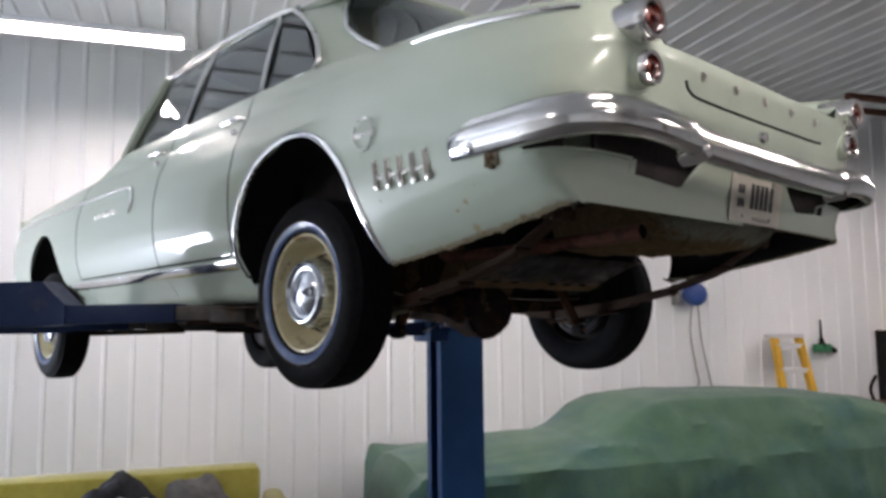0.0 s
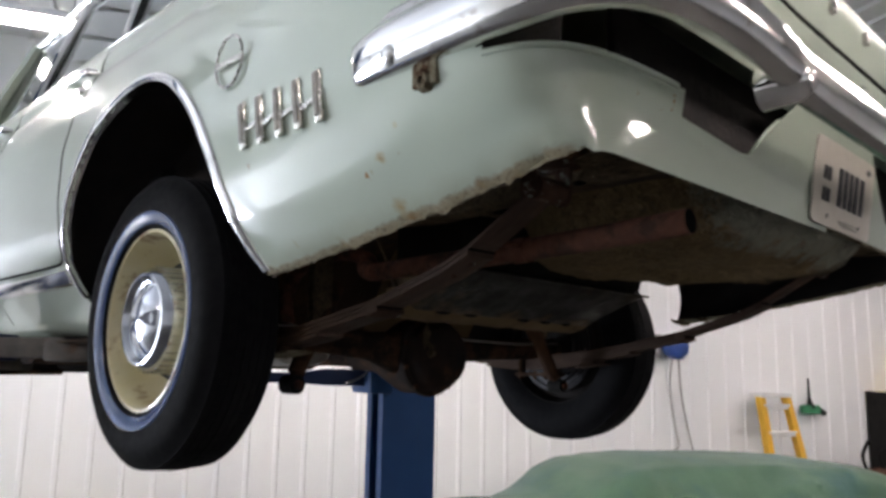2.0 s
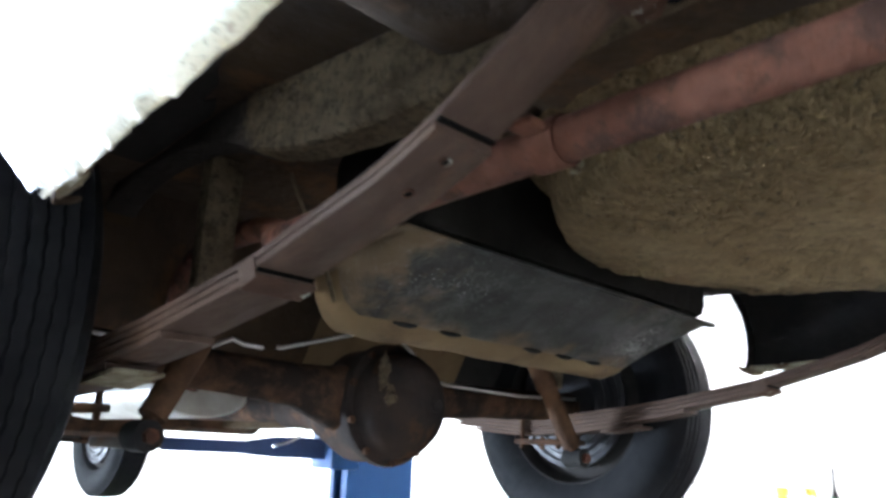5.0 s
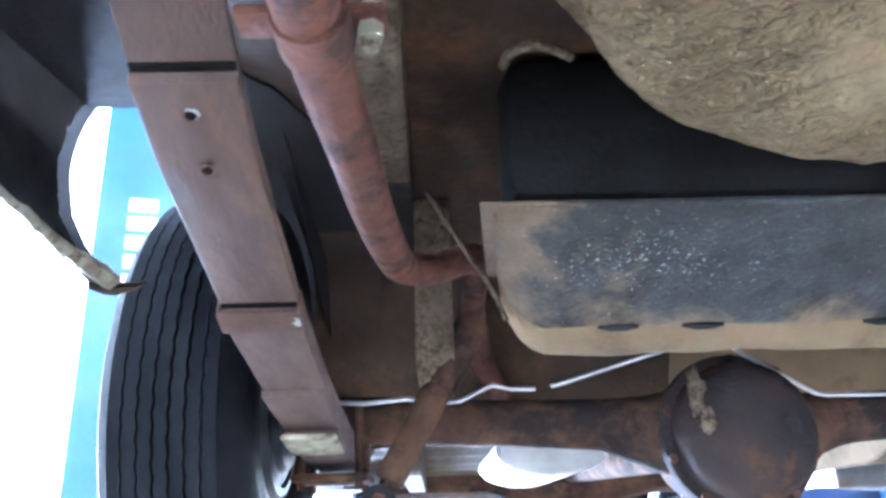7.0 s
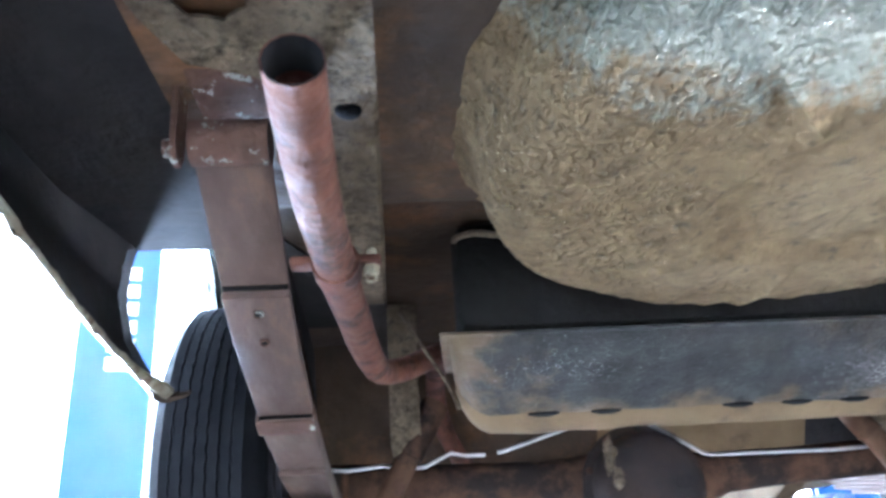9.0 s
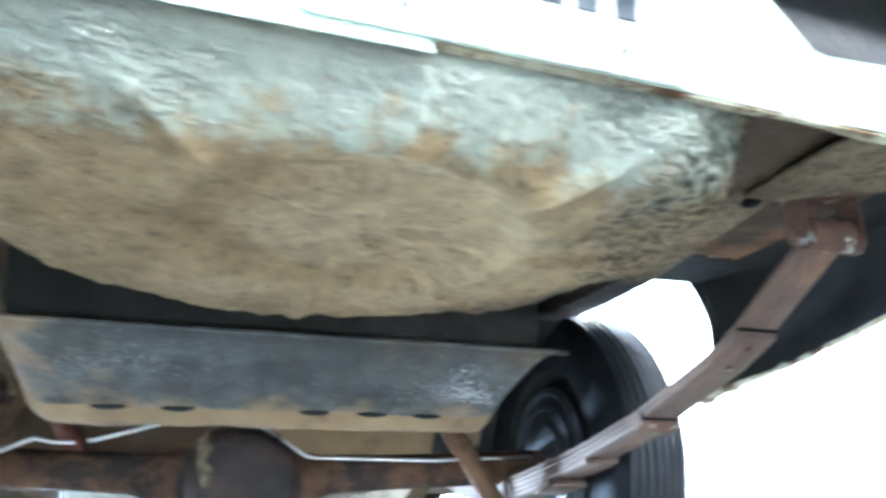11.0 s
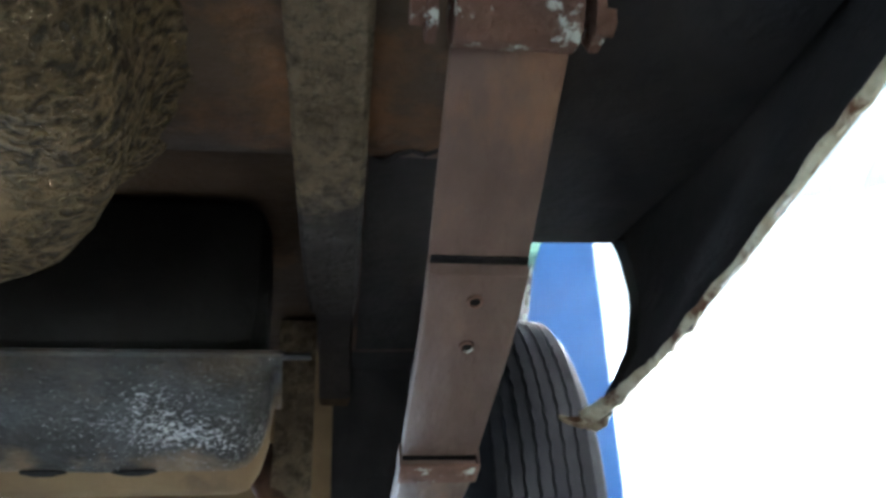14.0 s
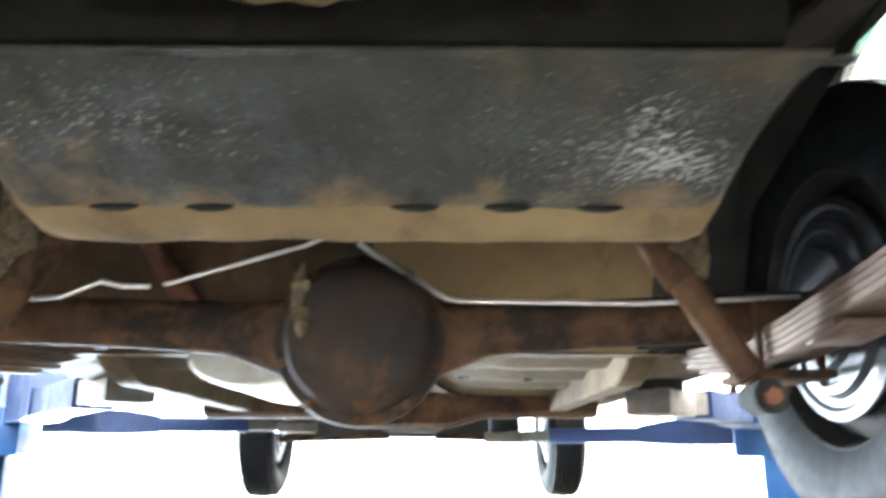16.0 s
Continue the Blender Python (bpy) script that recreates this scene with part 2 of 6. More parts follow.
def oily_tank(m):
    """Tan dust along the tank's lower edge and one end, and glints painted as pale specks in two oily patches."""
    t = m.node_tree
    bsdf = t.nodes["Principled BSDF"]
    co = t.nodes.new("ShaderNodeTexCoord")
    sep = t.nodes.new("ShaderNodeSeparateXYZ")
    t.links.new(co.outputs["Object"], sep.inputs[0])

    def calc(op, a, c, clamp=False):
        n = t.nodes.new("ShaderNodeMath")
        n.operation, n.use_clamp = op, clamp
        for i, v in enumerate((a, c)):
            if isinstance(v, (int, float)):
                n.inputs[i].default_value = v
            else:
                t.links.new(v, n.inputs[i])
        return n.outputs[0]

    def noise_tex(scale, detail):
        n = t.nodes.new("ShaderNodeTexNoise")
        n.inputs["Scale"].default_value, n.inputs["Detail"].default_value = scale, detail
        n.inputs["Roughness"].default_value = 0.65
        t.links.new(co.outputs["Object"], n.inputs["Vector"])
        return n.outputs[0]

    def blend(f, a, c):
        x = t.nodes.new("ShaderNodeMix")
        x.data_type = 'RGBA'
        t.links.new(f, x.inputs[0])
        t.links.new(a, x.inputs[6])
        x.inputs[7].default_value = rgb(c)
        return x.outputs[2]
    wob = calc('SUBTRACT', noise_tex(9, 7), 0.5)
    low = calc('MULTIPLY', calc('ADD', calc('ADD', sep.outputs[1], 0.325), calc('MULTIPLY', wob, 0.30)), 22.0, True)
    end = calc('MULTIPLY', calc('SUBTRACT', calc('MULTIPLY', wob, 0.5), calc('ADD', sep.outputs[0], 0.235)), 14.0, True)
    old = bsdf.inputs["Base Color"].links[0].from_socket
    col = blend(calc('MULTIPLY', calc('MAXIMUM', low, end), 0.9), old, (0.122, 0.083, 0.044))
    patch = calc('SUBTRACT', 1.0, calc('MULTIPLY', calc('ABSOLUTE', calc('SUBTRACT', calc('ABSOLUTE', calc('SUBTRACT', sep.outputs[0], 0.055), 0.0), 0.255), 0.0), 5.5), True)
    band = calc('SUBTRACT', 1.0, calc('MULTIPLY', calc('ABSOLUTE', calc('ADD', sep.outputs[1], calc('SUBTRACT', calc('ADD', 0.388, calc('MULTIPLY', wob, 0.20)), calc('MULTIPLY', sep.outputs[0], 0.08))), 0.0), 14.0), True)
    # the wet sparkle is put into colour and metal here
    glint = calc('MULTIPLY', calc('SUBTRACT', calc('ADD', noise_tex(260, 3), calc('MULTIPLY', calc('MULTIPLY', calc('MULTIPLY', patch, calc('ADD', 0.70, calc('MULTIPLY', sep.outputs[0], 1.2))), band), 0.21)), 0.66), 9.0, True)
    col = blend(glint, col, (0.34, 0.34, 0.33))
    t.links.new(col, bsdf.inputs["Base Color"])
    t.links.new(calc('ADD', calc('MULTIPLY', glint, 0.6), 0.2), bsdf.inputs["Metallic"])
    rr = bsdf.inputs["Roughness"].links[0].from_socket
    t.links.new(calc('SUBTRACT', rr, calc('MULTIPLY', glint, 0.3), True), bsdf.inputs["Roughness"])


def oversprayed(m):
    """Pale body paint sprayed over the rear of the spare well, with a ragged edge."""
    t = m.node_tree
    bsdf = t.nodes["Principled BSDF"]
    old = bsdf.inputs["Base Color"].links[0].from_socket
    co = t.nodes.new("ShaderNodeTexCoord")
    sep = t.nodes.new("ShaderNodeSeparateXYZ")
    t.links.new(co.outputs["Object"], sep.inputs[0])
    n = t.nodes.new("ShaderNodeTexNoise")
    n.inputs["Scale"].default_value, n.inputs["Detail"].default_value, n.inputs["Roughness"].default_value = 19, 9, 0.8
    t.links.new(co.outputs["Object"], n.inputs["Vector"])
    add = t.nodes.new("ShaderNodeMath")
    add.operation = 'MULTIPLY_ADD'
    add.inputs[1].default_value = -0.30
    t.links.new(n.outputs[0], add.inputs[0])
    t.links.new(sep.outputs[1], add.inputs[2])
    r = t.nodes.new("ShaderNodeMapRange")
    r.inputs[1].default_value, r.inputs[2].default_value, r.inputs[3].default_value, r.inputs[4].default_value = -1.13, -1.175, 0.0, 0.7
    t.links.new(add.outputs[0], r.inputs[0])
    x = t.nodes.new("ShaderNodeMix")
    x.data_type = 'RGBA'
    t.links.new(r.outputs[0], x.inputs[0])
    t.links.new(old, x.inputs[6])
    x.inputs[7].default_value = rgb((0.19, 0.208, 0.175))
    # pebbled undercoat on the flanks and the rear, shade painted between the pebbles, right flank darker; the middle is
    # smooth and ribbed
    def calc(op, p, q, clamp=False):
        k = t.nodes.new("ShaderNodeMath")
        k.operation, k.use_clamp = op, clamp
        for i, v in enumerate((p, q)):
            if isinstance(v, (int, float)):
                k.inputs[i].default_value = v
            else:
                t.links.new(v, k.inputs[i])
        return k.outputs[0]

    def noise_at(scale, detail, rough=0.6):
        k = t.nodes.new("ShaderNodeTexNoise")
        k.inputs["Scale"].default_value, k.inputs["Detail"].default_value, k.inputs["Roughness"].default_value = scale, detail, rough
        t.links.new(co.outputs["Object"], k.inputs["Vector"])
        return k.outputs[0]
    dx, dy = calc('SUBTRACT', sep.outputs[0], 0.0), calc('ADD', sep.outputs[1], 0.83)
    far = calc('SQRT', calc('ADD', calc('MULTIPLY', dx, dx), calc('MULTIPLY', dy, dy)), 0.0)
    patches = noise_at(6.5, 3)
    rim = calc('MULTIPLY', calc('SUBTRACT', calc('ADD', far, calc('MULTIPLY', calc('SUBTRACT', patches, 0.5), 0.45)), 0.205), 13.0, True)
    flank = calc('MULTIPLY', calc('SUBTRACT', calc('ADD', sep.outputs[0], calc('MULTIPLY', calc('SUBTRACT', patches, 0.5), 0.25)), 0.13), 9.0, True)
    pebble = noise_at(118, 3, 0.5)
    pit_shade = calc('MULTIPLY', calc('SUBTRACT', 0.56, pebble), 5.0, True)
    depth = calc('ADD', calc('MULTIPLY', calc('MULTIPLY', pit_shade, rim), calc('ADD', 0.20, calc('MULTIPLY', flank, 0.42))), calc('MULTIPLY', calc('MULTIPLY', flank, rim), 0.34), True)
    dark = t.nodes.new("ShaderNodeMix")
    dark.data_type = 'RGBA'
    t.links.new(depth, dark.inputs[0])
    t.links.new(x.outputs[2], dark.inputs[6])
    dark.inputs[7].default_value = rgb((0.026, 0.021, 0.015))
    t.links.new(dark.outputs[2], bsdf.inputs["Base Color"])
    height = calc('ADD', calc('MULTIPLY', calc('MULTIPLY', calc('SUBTRACT', pebble, 0.38), 4.0, True), calc('MULTIPLY', calc('ADD', rim, 0.25), 0.0034)), calc('MULTIPLY', noise_at(65, 6), 0.0042))
    bp = t.nodes.new("ShaderNodeBump")
    bp.inputs["Strength"].default_value, bp.inputs["Distance"].default_value = 1.0, 1.0
    t.links.new(height, bp.inputs["Height"])
    t.links.new(bp.outputs[0], bsdf.inputs["Normal"])


CHROME = material("chrome", (0.78, 0.78, 0.78), (0.70, 0.69, 0.66), 8, 0.07, 1.0, 0.0002, 90, c3=(0.30, 0.24, 0.18), c3_scale=14, c3_at=(0.61, 0.70), rough2=0.18)
CAP = material("satin_hubcap_steel", (0.55, 0.57, 0.61), (0.47, 0.49, 0.53), 30, 0.10, 1.0, 0.0003, 120, rough2=0.20)
CRUST = material("rust_with_pale_crust", (0.055, 0.031, 0.022), (0.085, 0.045, 0.030), 25, 0.85, bump=0.004, bump_scale=110, c3=(0.24, 0.25, 0.22), c3_scale=40, c3_at=(0.57, 0.62), spec=0.1)
INFILL = material("pitted_infill", (0.27, 0.25, 0.22), (0.20, 0.18, 0.155), 60, 0.6, 0.0)
KICK = material("pale_tan_pan", (0.155, 0.108, 0.054), (0.115, 0.077, 0.038), 9, 0.85, bump=0.002, bump_scale=50, c3=(0.06, 0.036, 0.02), c3_scale=6, c3_at=(0.55, 0.70), spec=0.2)
DIFF = material("oily_cast_iron", (0.019, 0.016, 0.015), (0.034, 0.023, 0.018), 14, 0.9, 0.0, 0.004, 45, c3=(0.10, 0.048, 0.02), c3_scale=8, c3_at=(0.54, 0.68), rough2=1.0, spec=0.03)
DULL = material("pitted_chrome", (0.55, 0.54, 0.50), (0.42, 0.40, 0.36), 30, 0.22, 1.0, 0.0004, 200, rough2=0.42)
RUBBER = material("black_rubber", (0.006, 0.006, 0.0068), (0.009, 0.009, 0.0095), 40, 0.66, bump=0.0003, bump_scale=120, rough2=0.78, spec=0.045)
DRUM = material("dark_brake_steel", (0.012, 0.012, 0.014), (0.022, 0.021, 0.023), 18, 0.45, 0.3, 0.001, 60, rough2=0.6, spec=0.3)
SIDESHEEN = material("bluish_sidewall_sheen", (0.022, 0.048, 0.13), (0.032, 0.062, 0.15), 20, 0.2)
RIM = material("cream_wheel_paint", (0.64, 0.55, 0.29), (0.70, 0.63, 0.40), 10, 0.32, bump=0.0006, bump_scale=60, c3=(0.26, 0.12, 0.03), c3_scale=12, c3_at=(0.53, 0.66), coat=0.3)
BLACK = material("black_undercoat", (0.023, 0.0215, 0.021), (0.031, 0.028, 0.026), 14, 0.97, bump=0.003, bump_scale=60, c3=(0.030, 0.025, 0.020), c3_scale=4, c3_at=(0.55, 0.75), spec=0.02)
UNDER = material("dirty_brown_underbody", (0.026, 0.017, 0.011), (0.050, 0.031, 0.017), 9, 0.85, bump=0.004, bump_scale=50, c3=(0.125, 0.056, 0.019), c3_scale=4, c3_at=(0.51, 0.68), rough2=0.95, spec=0.2)
WELL = material("tan_caked_undercoat", (0.165, 0.117, 0.061), (0.108, 0.075, 0.039), 42, 0.95, bump=0.013, bump_scale=65, c3=(0.070, 0.050, 0.030), c3_scale=70, c3_at=(0.55, 0.66), spec=0.05)
oversprayed(WELL)
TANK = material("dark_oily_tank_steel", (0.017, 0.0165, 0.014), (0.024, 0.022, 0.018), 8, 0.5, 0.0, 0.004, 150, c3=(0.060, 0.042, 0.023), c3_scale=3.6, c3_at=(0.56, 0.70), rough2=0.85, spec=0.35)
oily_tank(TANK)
TANKTOP = material("shaded_tank_side", (0.008, 0.007, 0.006), (0.013, 0.012, 0.010), 9, 0.85, 0.0, 0.003, 60, spec=0.06)
LEAF = material("rusty_spring_steel", (0.054, 0.034, 0.025), (0.074, 0.048, 0.036), 30, 0.7, 0.0, 0.0025, 80, c3=(0.098, 0.054, 0.031), c3_scale=15, c3_at=(0.55, 0.70), stretch=(1, 0.3, 1), rough2=0.9, spec=0.12)
PIPE = material("rust_red_exhaust", (0.066, 0.026, 0.016), (0.102, 0.041, 0.024), 34, 0.8, 0.0, 0.004, 70, c3=(0.034, 0.016, 0.011), c3_scale=22, c3_at=(0.49, 0.60), rough2=0.95, spec=0.15)
RAIL = material("tan_dirty_rail", (0.125, 0.096, 0.060), (0.070, 0.050, 0.031), 22, 0.95, bump=0.014, bump_scale=75, c3=(0.038, 0.028, 0.018), c3_scale=85, c3_at=(0.47, 0.68), spec=0.05)


def undercoated(m):
    """Turns the forward end of the rails black, with a ragged edge against the mud colour."""
    t = m.node_tree
    bsdf = t.nodes["Principled BSDF"]
    old = bsdf.inputs["Base Color"].links[0].from_socket
    co = t.nodes.new("ShaderNodeTexCoord")
    sep = t.nodes.new("ShaderNodeSeparateXYZ")
    t.links.new(co.outputs["Object"], sep.inputs[0])
    n = t.nodes.new("ShaderNodeTexNoise")
    n.inputs["Scale"].default_value, n.inputs["Detail"].default_value, n.inputs["Roughness"].default_value = 22, 7, 0.7
    t.links.new(co.outputs["Object"], n.inputs["Vector"])
    side = t.nodes.new("ShaderNodeMapRange")
    for i, v in enumerate((-0.05, 0.05, 0.30, 0.64)):
        side.inputs[i + 1].default_value = v
    t.links.new(sep.outputs[0], side.inputs[0])
    last = sep.outputs[1]
    for source, k in ((side.outputs[0], 1.0), (n.outputs[0], 0.22)):
        a = t.nodes.new("ShaderNodeMath")
        a.operation = 'MULTIPLY_ADD'
        a.inputs[1].default_value = k
        t.links.new(source, a.inputs[0])
        t.links.new(last, a.inputs[2])
        last = a.outputs[0]
    r = t.nodes.new("ShaderNodeMapRange")
    for i, v in enumerate((0.09, 0.125, 0.0, 0.9)):
        r.inputs[i + 1].default_value = v
    t.links.new(last, r.inputs[0])
    x = t.nodes.new("ShaderNodeMix")
    x.data_type = 'RGBA'
    t.links.new(r.outputs[0], x.inputs[0])
    t.links.new(old, x.inputs[6])
    x.inputs[7].default_value = rgb((0.026, 0.023, 0.022))
    t.links.new(x.outputs[2], bsdf.inputs["Base Color"])
    return m


BOXRAIL = undercoated(material("mud_and_black_rail", (0.125, 0.096, 0.060), (0.070, 0.050, 0.031), 22, 0.95, bump=0.012, bump_scale=75, c3=(0.038, 0.028, 0.018), c3_scale=85, c3_at=(0.47, 0.68), spec=0.05))
AXLE = material("rusty_axle", (0.034, 0.019, 0.013), (0.085, 0.045, 0.025), 16, 0.92, 0.0, 0.002, 70, c3=(0.016, 0.012, 0.010), c3_scale=7, c3_at=(0.46, 0.58), rough2=1.0, spec=0.04)
LINE = material("bare_steel_line", (0.62, 0.62, 0.60), (0.45, 0.43, 0.40), 40, 0.3, 0.9)
BLUE = material("blue_lift_paint", (0.004, 0.033, 0.105), (0.005, 0.038, 0.118), 6, 0.45, bump=0.0004, bump_scale=80, c3=(0.010, 0.024, 0.07), c3_scale=5, c3_at=(0.64, 0.78), spec=0.2)
ARMBLUE = material("navy_arm_paint", (0.008, 0.018, 0.055), (0.010, 0.022, 0.065), 8, 0.5, bump=0.0006, bump_scale=80, c3=(0.030, 0.034, 0.045), c3_scale=9, c3_at=(0.58, 0.72), spec=0.2)
STEEL = material("worn_grey_steel", (0.32, 0.32, 0.31), (0.22, 0.21, 0.20), 12, 0.45, 0.7, 0.0006, 60)
WORN = material("worn_arm_steel", (0.10, 0.085, 0.07), (0.05, 0.045, 0.042), 14, 0.55, 0.3, 0.001, 70, c3=(0.09, 0.045, 0.022), c3_scale=9, c3_at=(0.55, 0.68))
WALL = material("white_liner_panel", (0.785, 0.80, 0.815), (0.82, 0.83, 0.84), 1.2, 0.38, bump=0.0003, bump_scale=12)
CEIL = material("white_ceiling_steel", (0.62, 0.63, 0.64), (0.67, 0.68, 0.68), 1.5, 0.4)
CONCRETE = material("grey_concrete", (0.042, 0.041, 0.039), (0.058, 0.056, 0.053), 5, 0.5, bump=0.001, bump_scale=60, c3=(0.028, 0.027, 0.026), c3_scale=0.9, c3_at=(0.55, 0.75))
COVER = material("green_car_cover_cloth", (0.036, 0.090, 0.055), (0.050, 0.110, 0.066), 3, 0.85, bump=0.003, bump_scale=25, c3=(0.024, 0.080, 0.070), c3_scale=1.2, c3_at=(0.45, 0.6), sheen=0.15)
SOFA = material("mustard_velvet", (0.30, 0.27, 0.035), (0.38, 0.34, 0.06), 10, 0.85, bump=0.002, bump_scale=90, sheen=0.4)
GLASS = glass("window_glass", (0.30, 0.34, 0.33))
LIP = material("flaking_cream_lip", (0.26, 0.24, 0.17), (0.14, 0.11, 0.066), 40, 0.85, bump=0.004, bump_scale=120, c3=(0.055, 0.026, 0.012), c3_scale=24, c3_at=(0.52, 0.62), spec=0.1)
TRIMDARK = material("dark_rubber_trim", (0.012, 0.012, 0.012), (0.018, 0.017, 0.016), 20, 0.85, spec=0.08)
PANFLOOR = material("tan_brown_floor_pan", (0.055, 0.036, 0.019), (0.036, 0.024, 0.014), 10, 0.9, bump=0.003, bump_scale=40, c3=(0.075, 0.050, 0.026), c3_scale=4, c3_at=(0.5, 0.66), spec=0.08)
INK2 = material("worn_blue_grey_enamel", (0.05, 0.055, 0.075), (0.08, 0.085, 0.10), 60, 0.3, 0.2)
HOLE = material("black_hole", (0.004, 0.004, 0.004), (0.006, 0.005, 0.004), 30, 0.95, spec=0.05)
DULLWALL = material("dull_grey_panel", (0.52, 0.52, 0.50), (0.56, 0.555, 0.53), 1.2, 0.6, bump=0.0003, bump_scale=12)
GALV = material("aluminised_steel", (0.40, 0.39, 0.35), (0.31, 0.29, 0.25), 18, 0.45, 0.35, 0.0006, 60, c3=(0.34, 0.24, 0.14), c3_scale=7, c3_at=(0.6, 0.74))
TUBE = glow("tube_light", (1.0, 0.965, 0.915), 75.0)


# ---- room ----
WN = Vector((math.sin(radians(24)), math.cos(radians(24)), 0))   # out of the room, through the far wall
WD = Vector((math.cos(radians(24)), -math.sin(radians(24)), 0))  # along the far wall
W0 = Vector((0.876, 4.493, 0))
CEILING = 4.15
ROOM = Matrix(((WD.x, WN.x, 0, W0.x), (WD.y, WN.y, 0, W0.y), (0, 0, 1, FLOOR), (0, 0, 0, 1)))  # u along the wall, v through it, height over the floor
HIGH = CEILING - FLOOR
U0, U1, V0 = -7.0, 12.0, -13.0
door_ob.matrix_world = look(ROOM @ Vector((-5.4, -0.03, 1.15)), ROOM @ Vector((-5.4, -5, 1.15)))


def room_box(name, lo, hi, mat, kind="structure", label="", category=""):
    bm = bmesh.new()
    box(bm, lo, hi, 0, ROOM)
    ob = part(name, bm, mat, smooth=False)
    return tagged(ob, label, category, "", kind)


def ribbed_wall(name, a, b, height, label, mat=WALL):
    """A wall of ribbed steel panels from a to b (room u, v), ribs on the left of that way."""
    a, b = Vector((*a, 0)), Vector((*b, 0))
    d = (b - a).normalized()
    n = Vector((-d.y, d.x, 0))
    length = (b - a).length
    prof, s, pitch = [], 0.0, 0.2286
    while s < length - pitch:
        prof += [(s, 0), (s + 0.085, 0), (s + 0.098, 0.013), (s + 0.120, 0.013), (s + 0.133, 0)]
        s += pitch
    prof += [(length, 0)]
    bm = bmesh.new()
    top = [ROOM @ (a + d * q + n * w + Vector((0, 0, height))) for q, w in prof]
    low = [ROOM @ (a + d * q + n * w) for q, w in prof]
    vv = grid(bm, [low, top])
    back = [bm.verts.new(ROOM @ (p - n * 0.12 + Vector((0, 0, z)))) for p, z in ((a, 0), (b, 0), (b, height), (a, height))]
    bm.faces.new(back)
    ob = part(name, bm, mat, smooth=False)
    return tagged(ob, label, "wall", "", "structure")


room_box("floor", (U0 - 0.2, V0 - 0.2, -0.2), (U1 + 0.2, 0.2, 0), CONCRETE, label="smooth grey concrete workshop floor with stains", category="floor")
# far wall in pieces round an open door at its west end
ribbed_wall("wall_north", (U1, 0), (-4.2, 0), HIGH, "white ribbed steel liner panel wall")
ribbed_wall("wall_north_2", (-6.6, 0), (U0, 0), HIGH, "white ribbed steel liner panel wall beside the door")
room_box("wall_north_3", (-6.6, 0, 2.3), (-4.2, 0.12, HIGH), WALL, label="white wall over the open workshop door", category="wall")
ribbed_wall("wall_east", (U1, V0), (U1, 0), HIGH, "white ribbed steel liner panel wall")
# the unseen south and west walls are toned down to cut bounced light
ribbed_wall("wall_south", (U0, V0), (U1, V0), HIGH, "dull grey ribbed steel panel wall", DULLWALL)
ribbed_wall("wall_west", (U0, 0), (U0, V0), HIGH, "dull grey ribbed steel panel wall", DULLWALL)


def ceiling_mesh():
    bm = bmesh.new()
    prof, s = [], U0 - 0.2
    while s < U1 + 0.2:
        prof += [(s, 0), (s + 0.085, 0), (s + 0.098, -0.018), (s + 0.120, -0.018), (s + 0.133, 0)]
        s += 0.2286
    rows = [[ROOM @ Vector((q, v, HIGH + w)) for q, w in prof] for v in (V0 - 0.2, 0.2)]
    grid(bm, rows)
    grid(bm, [[ROOM @ Vector((u, v, HIGH + 0.15)) for u in (U0 - 0.2, U1 + 0.2)] for v in (V0 - 0.2, 0.2)])
    return tagged(part("ceiling", bm, CEIL, smooth=False), "white ribbed steel panel ceiling", "ceiling", "", "structure")


ceiling_mesh()

bm = bmesh.new()
box(bm, (-150, -150, FLOOR - 0.5), (150, 150, FLOOR - 0.25))
tagged(part("ground", bm, CONCRETE, smooth=False), "pale gravel yard outside the workshop", "ground", "", "structure")


def tube_fixture():
    f = thing("ceiling_light", "white fluorescent strip light with two lit tubes hanging on wires", "ceiling light", "workshop strip lights")
    bm = bmesh.new()
    prof = [(-0.11, 0.0), (-0.06, 0.06), (0.06, 0.06), (0.11, 0.0), (0.105, -0.004), (0.055, 0.05), (-0.055, 0.05), (-0.105, -0.004)]
    sweep(bm, [[Vector((x, y, z)) for y, z in prof] for x in (-0.62, 0.62)])
    part("reflector", bm, WALL, f, "white sheet steel reflector", False)
    for s in (-0.05, 0.05):
        bm = bmesh.new()
        tube(bm, [(-0.6, s, 0.015), (0.6, s, 0.015)], 0.019, 12)
        part("lamp_tube", bm, TUBE, f, "lit white fluorescent tube")
    for s in (-0.5, 0.5):
        bm = bmesh.new()
        tube(bm, [(s, 0, 0.05), (s, 0, 0.62)], 0.004, 6)
        part("wire", bm, STEEL, f)
    return f


LAMP = tube_fixture()
# (4.2, -4.6) and (7.0, -2.4) are added out of view to brighten the right wall
LAMPS = [(-0.70, -1.75), (2.0, -1.9), (3.0, -9.6), (4.2, -4.6), (7.0, -2.4), (-3.6, -6.6), (1.5, -6.8), (6.0, -6.8)]
for k, (u, v) in enumerate(LAMPS):
    m = ROOM @ pose(u, v, 3.86)
    if k == 0:
        LAMP.matrix_world = m
    else:
        copy_thing(LAMP, m)


# ---- the car ----
car = thing("car", "pale mint green 1960s sedan with chrome bumper, raised on a lift", "car")

PX = [1.70, 1.77, 1.80, 1.85, 1.92, 2.00, 2.12, 2.22, 2.32, 2.38, 2.42, 2.46]
PW = [0.676, 0.724, 0.750, 0.783, 0.806, 0.816, 0.816, 0.798, 0.760, 0.722, 0.685, 0.640]


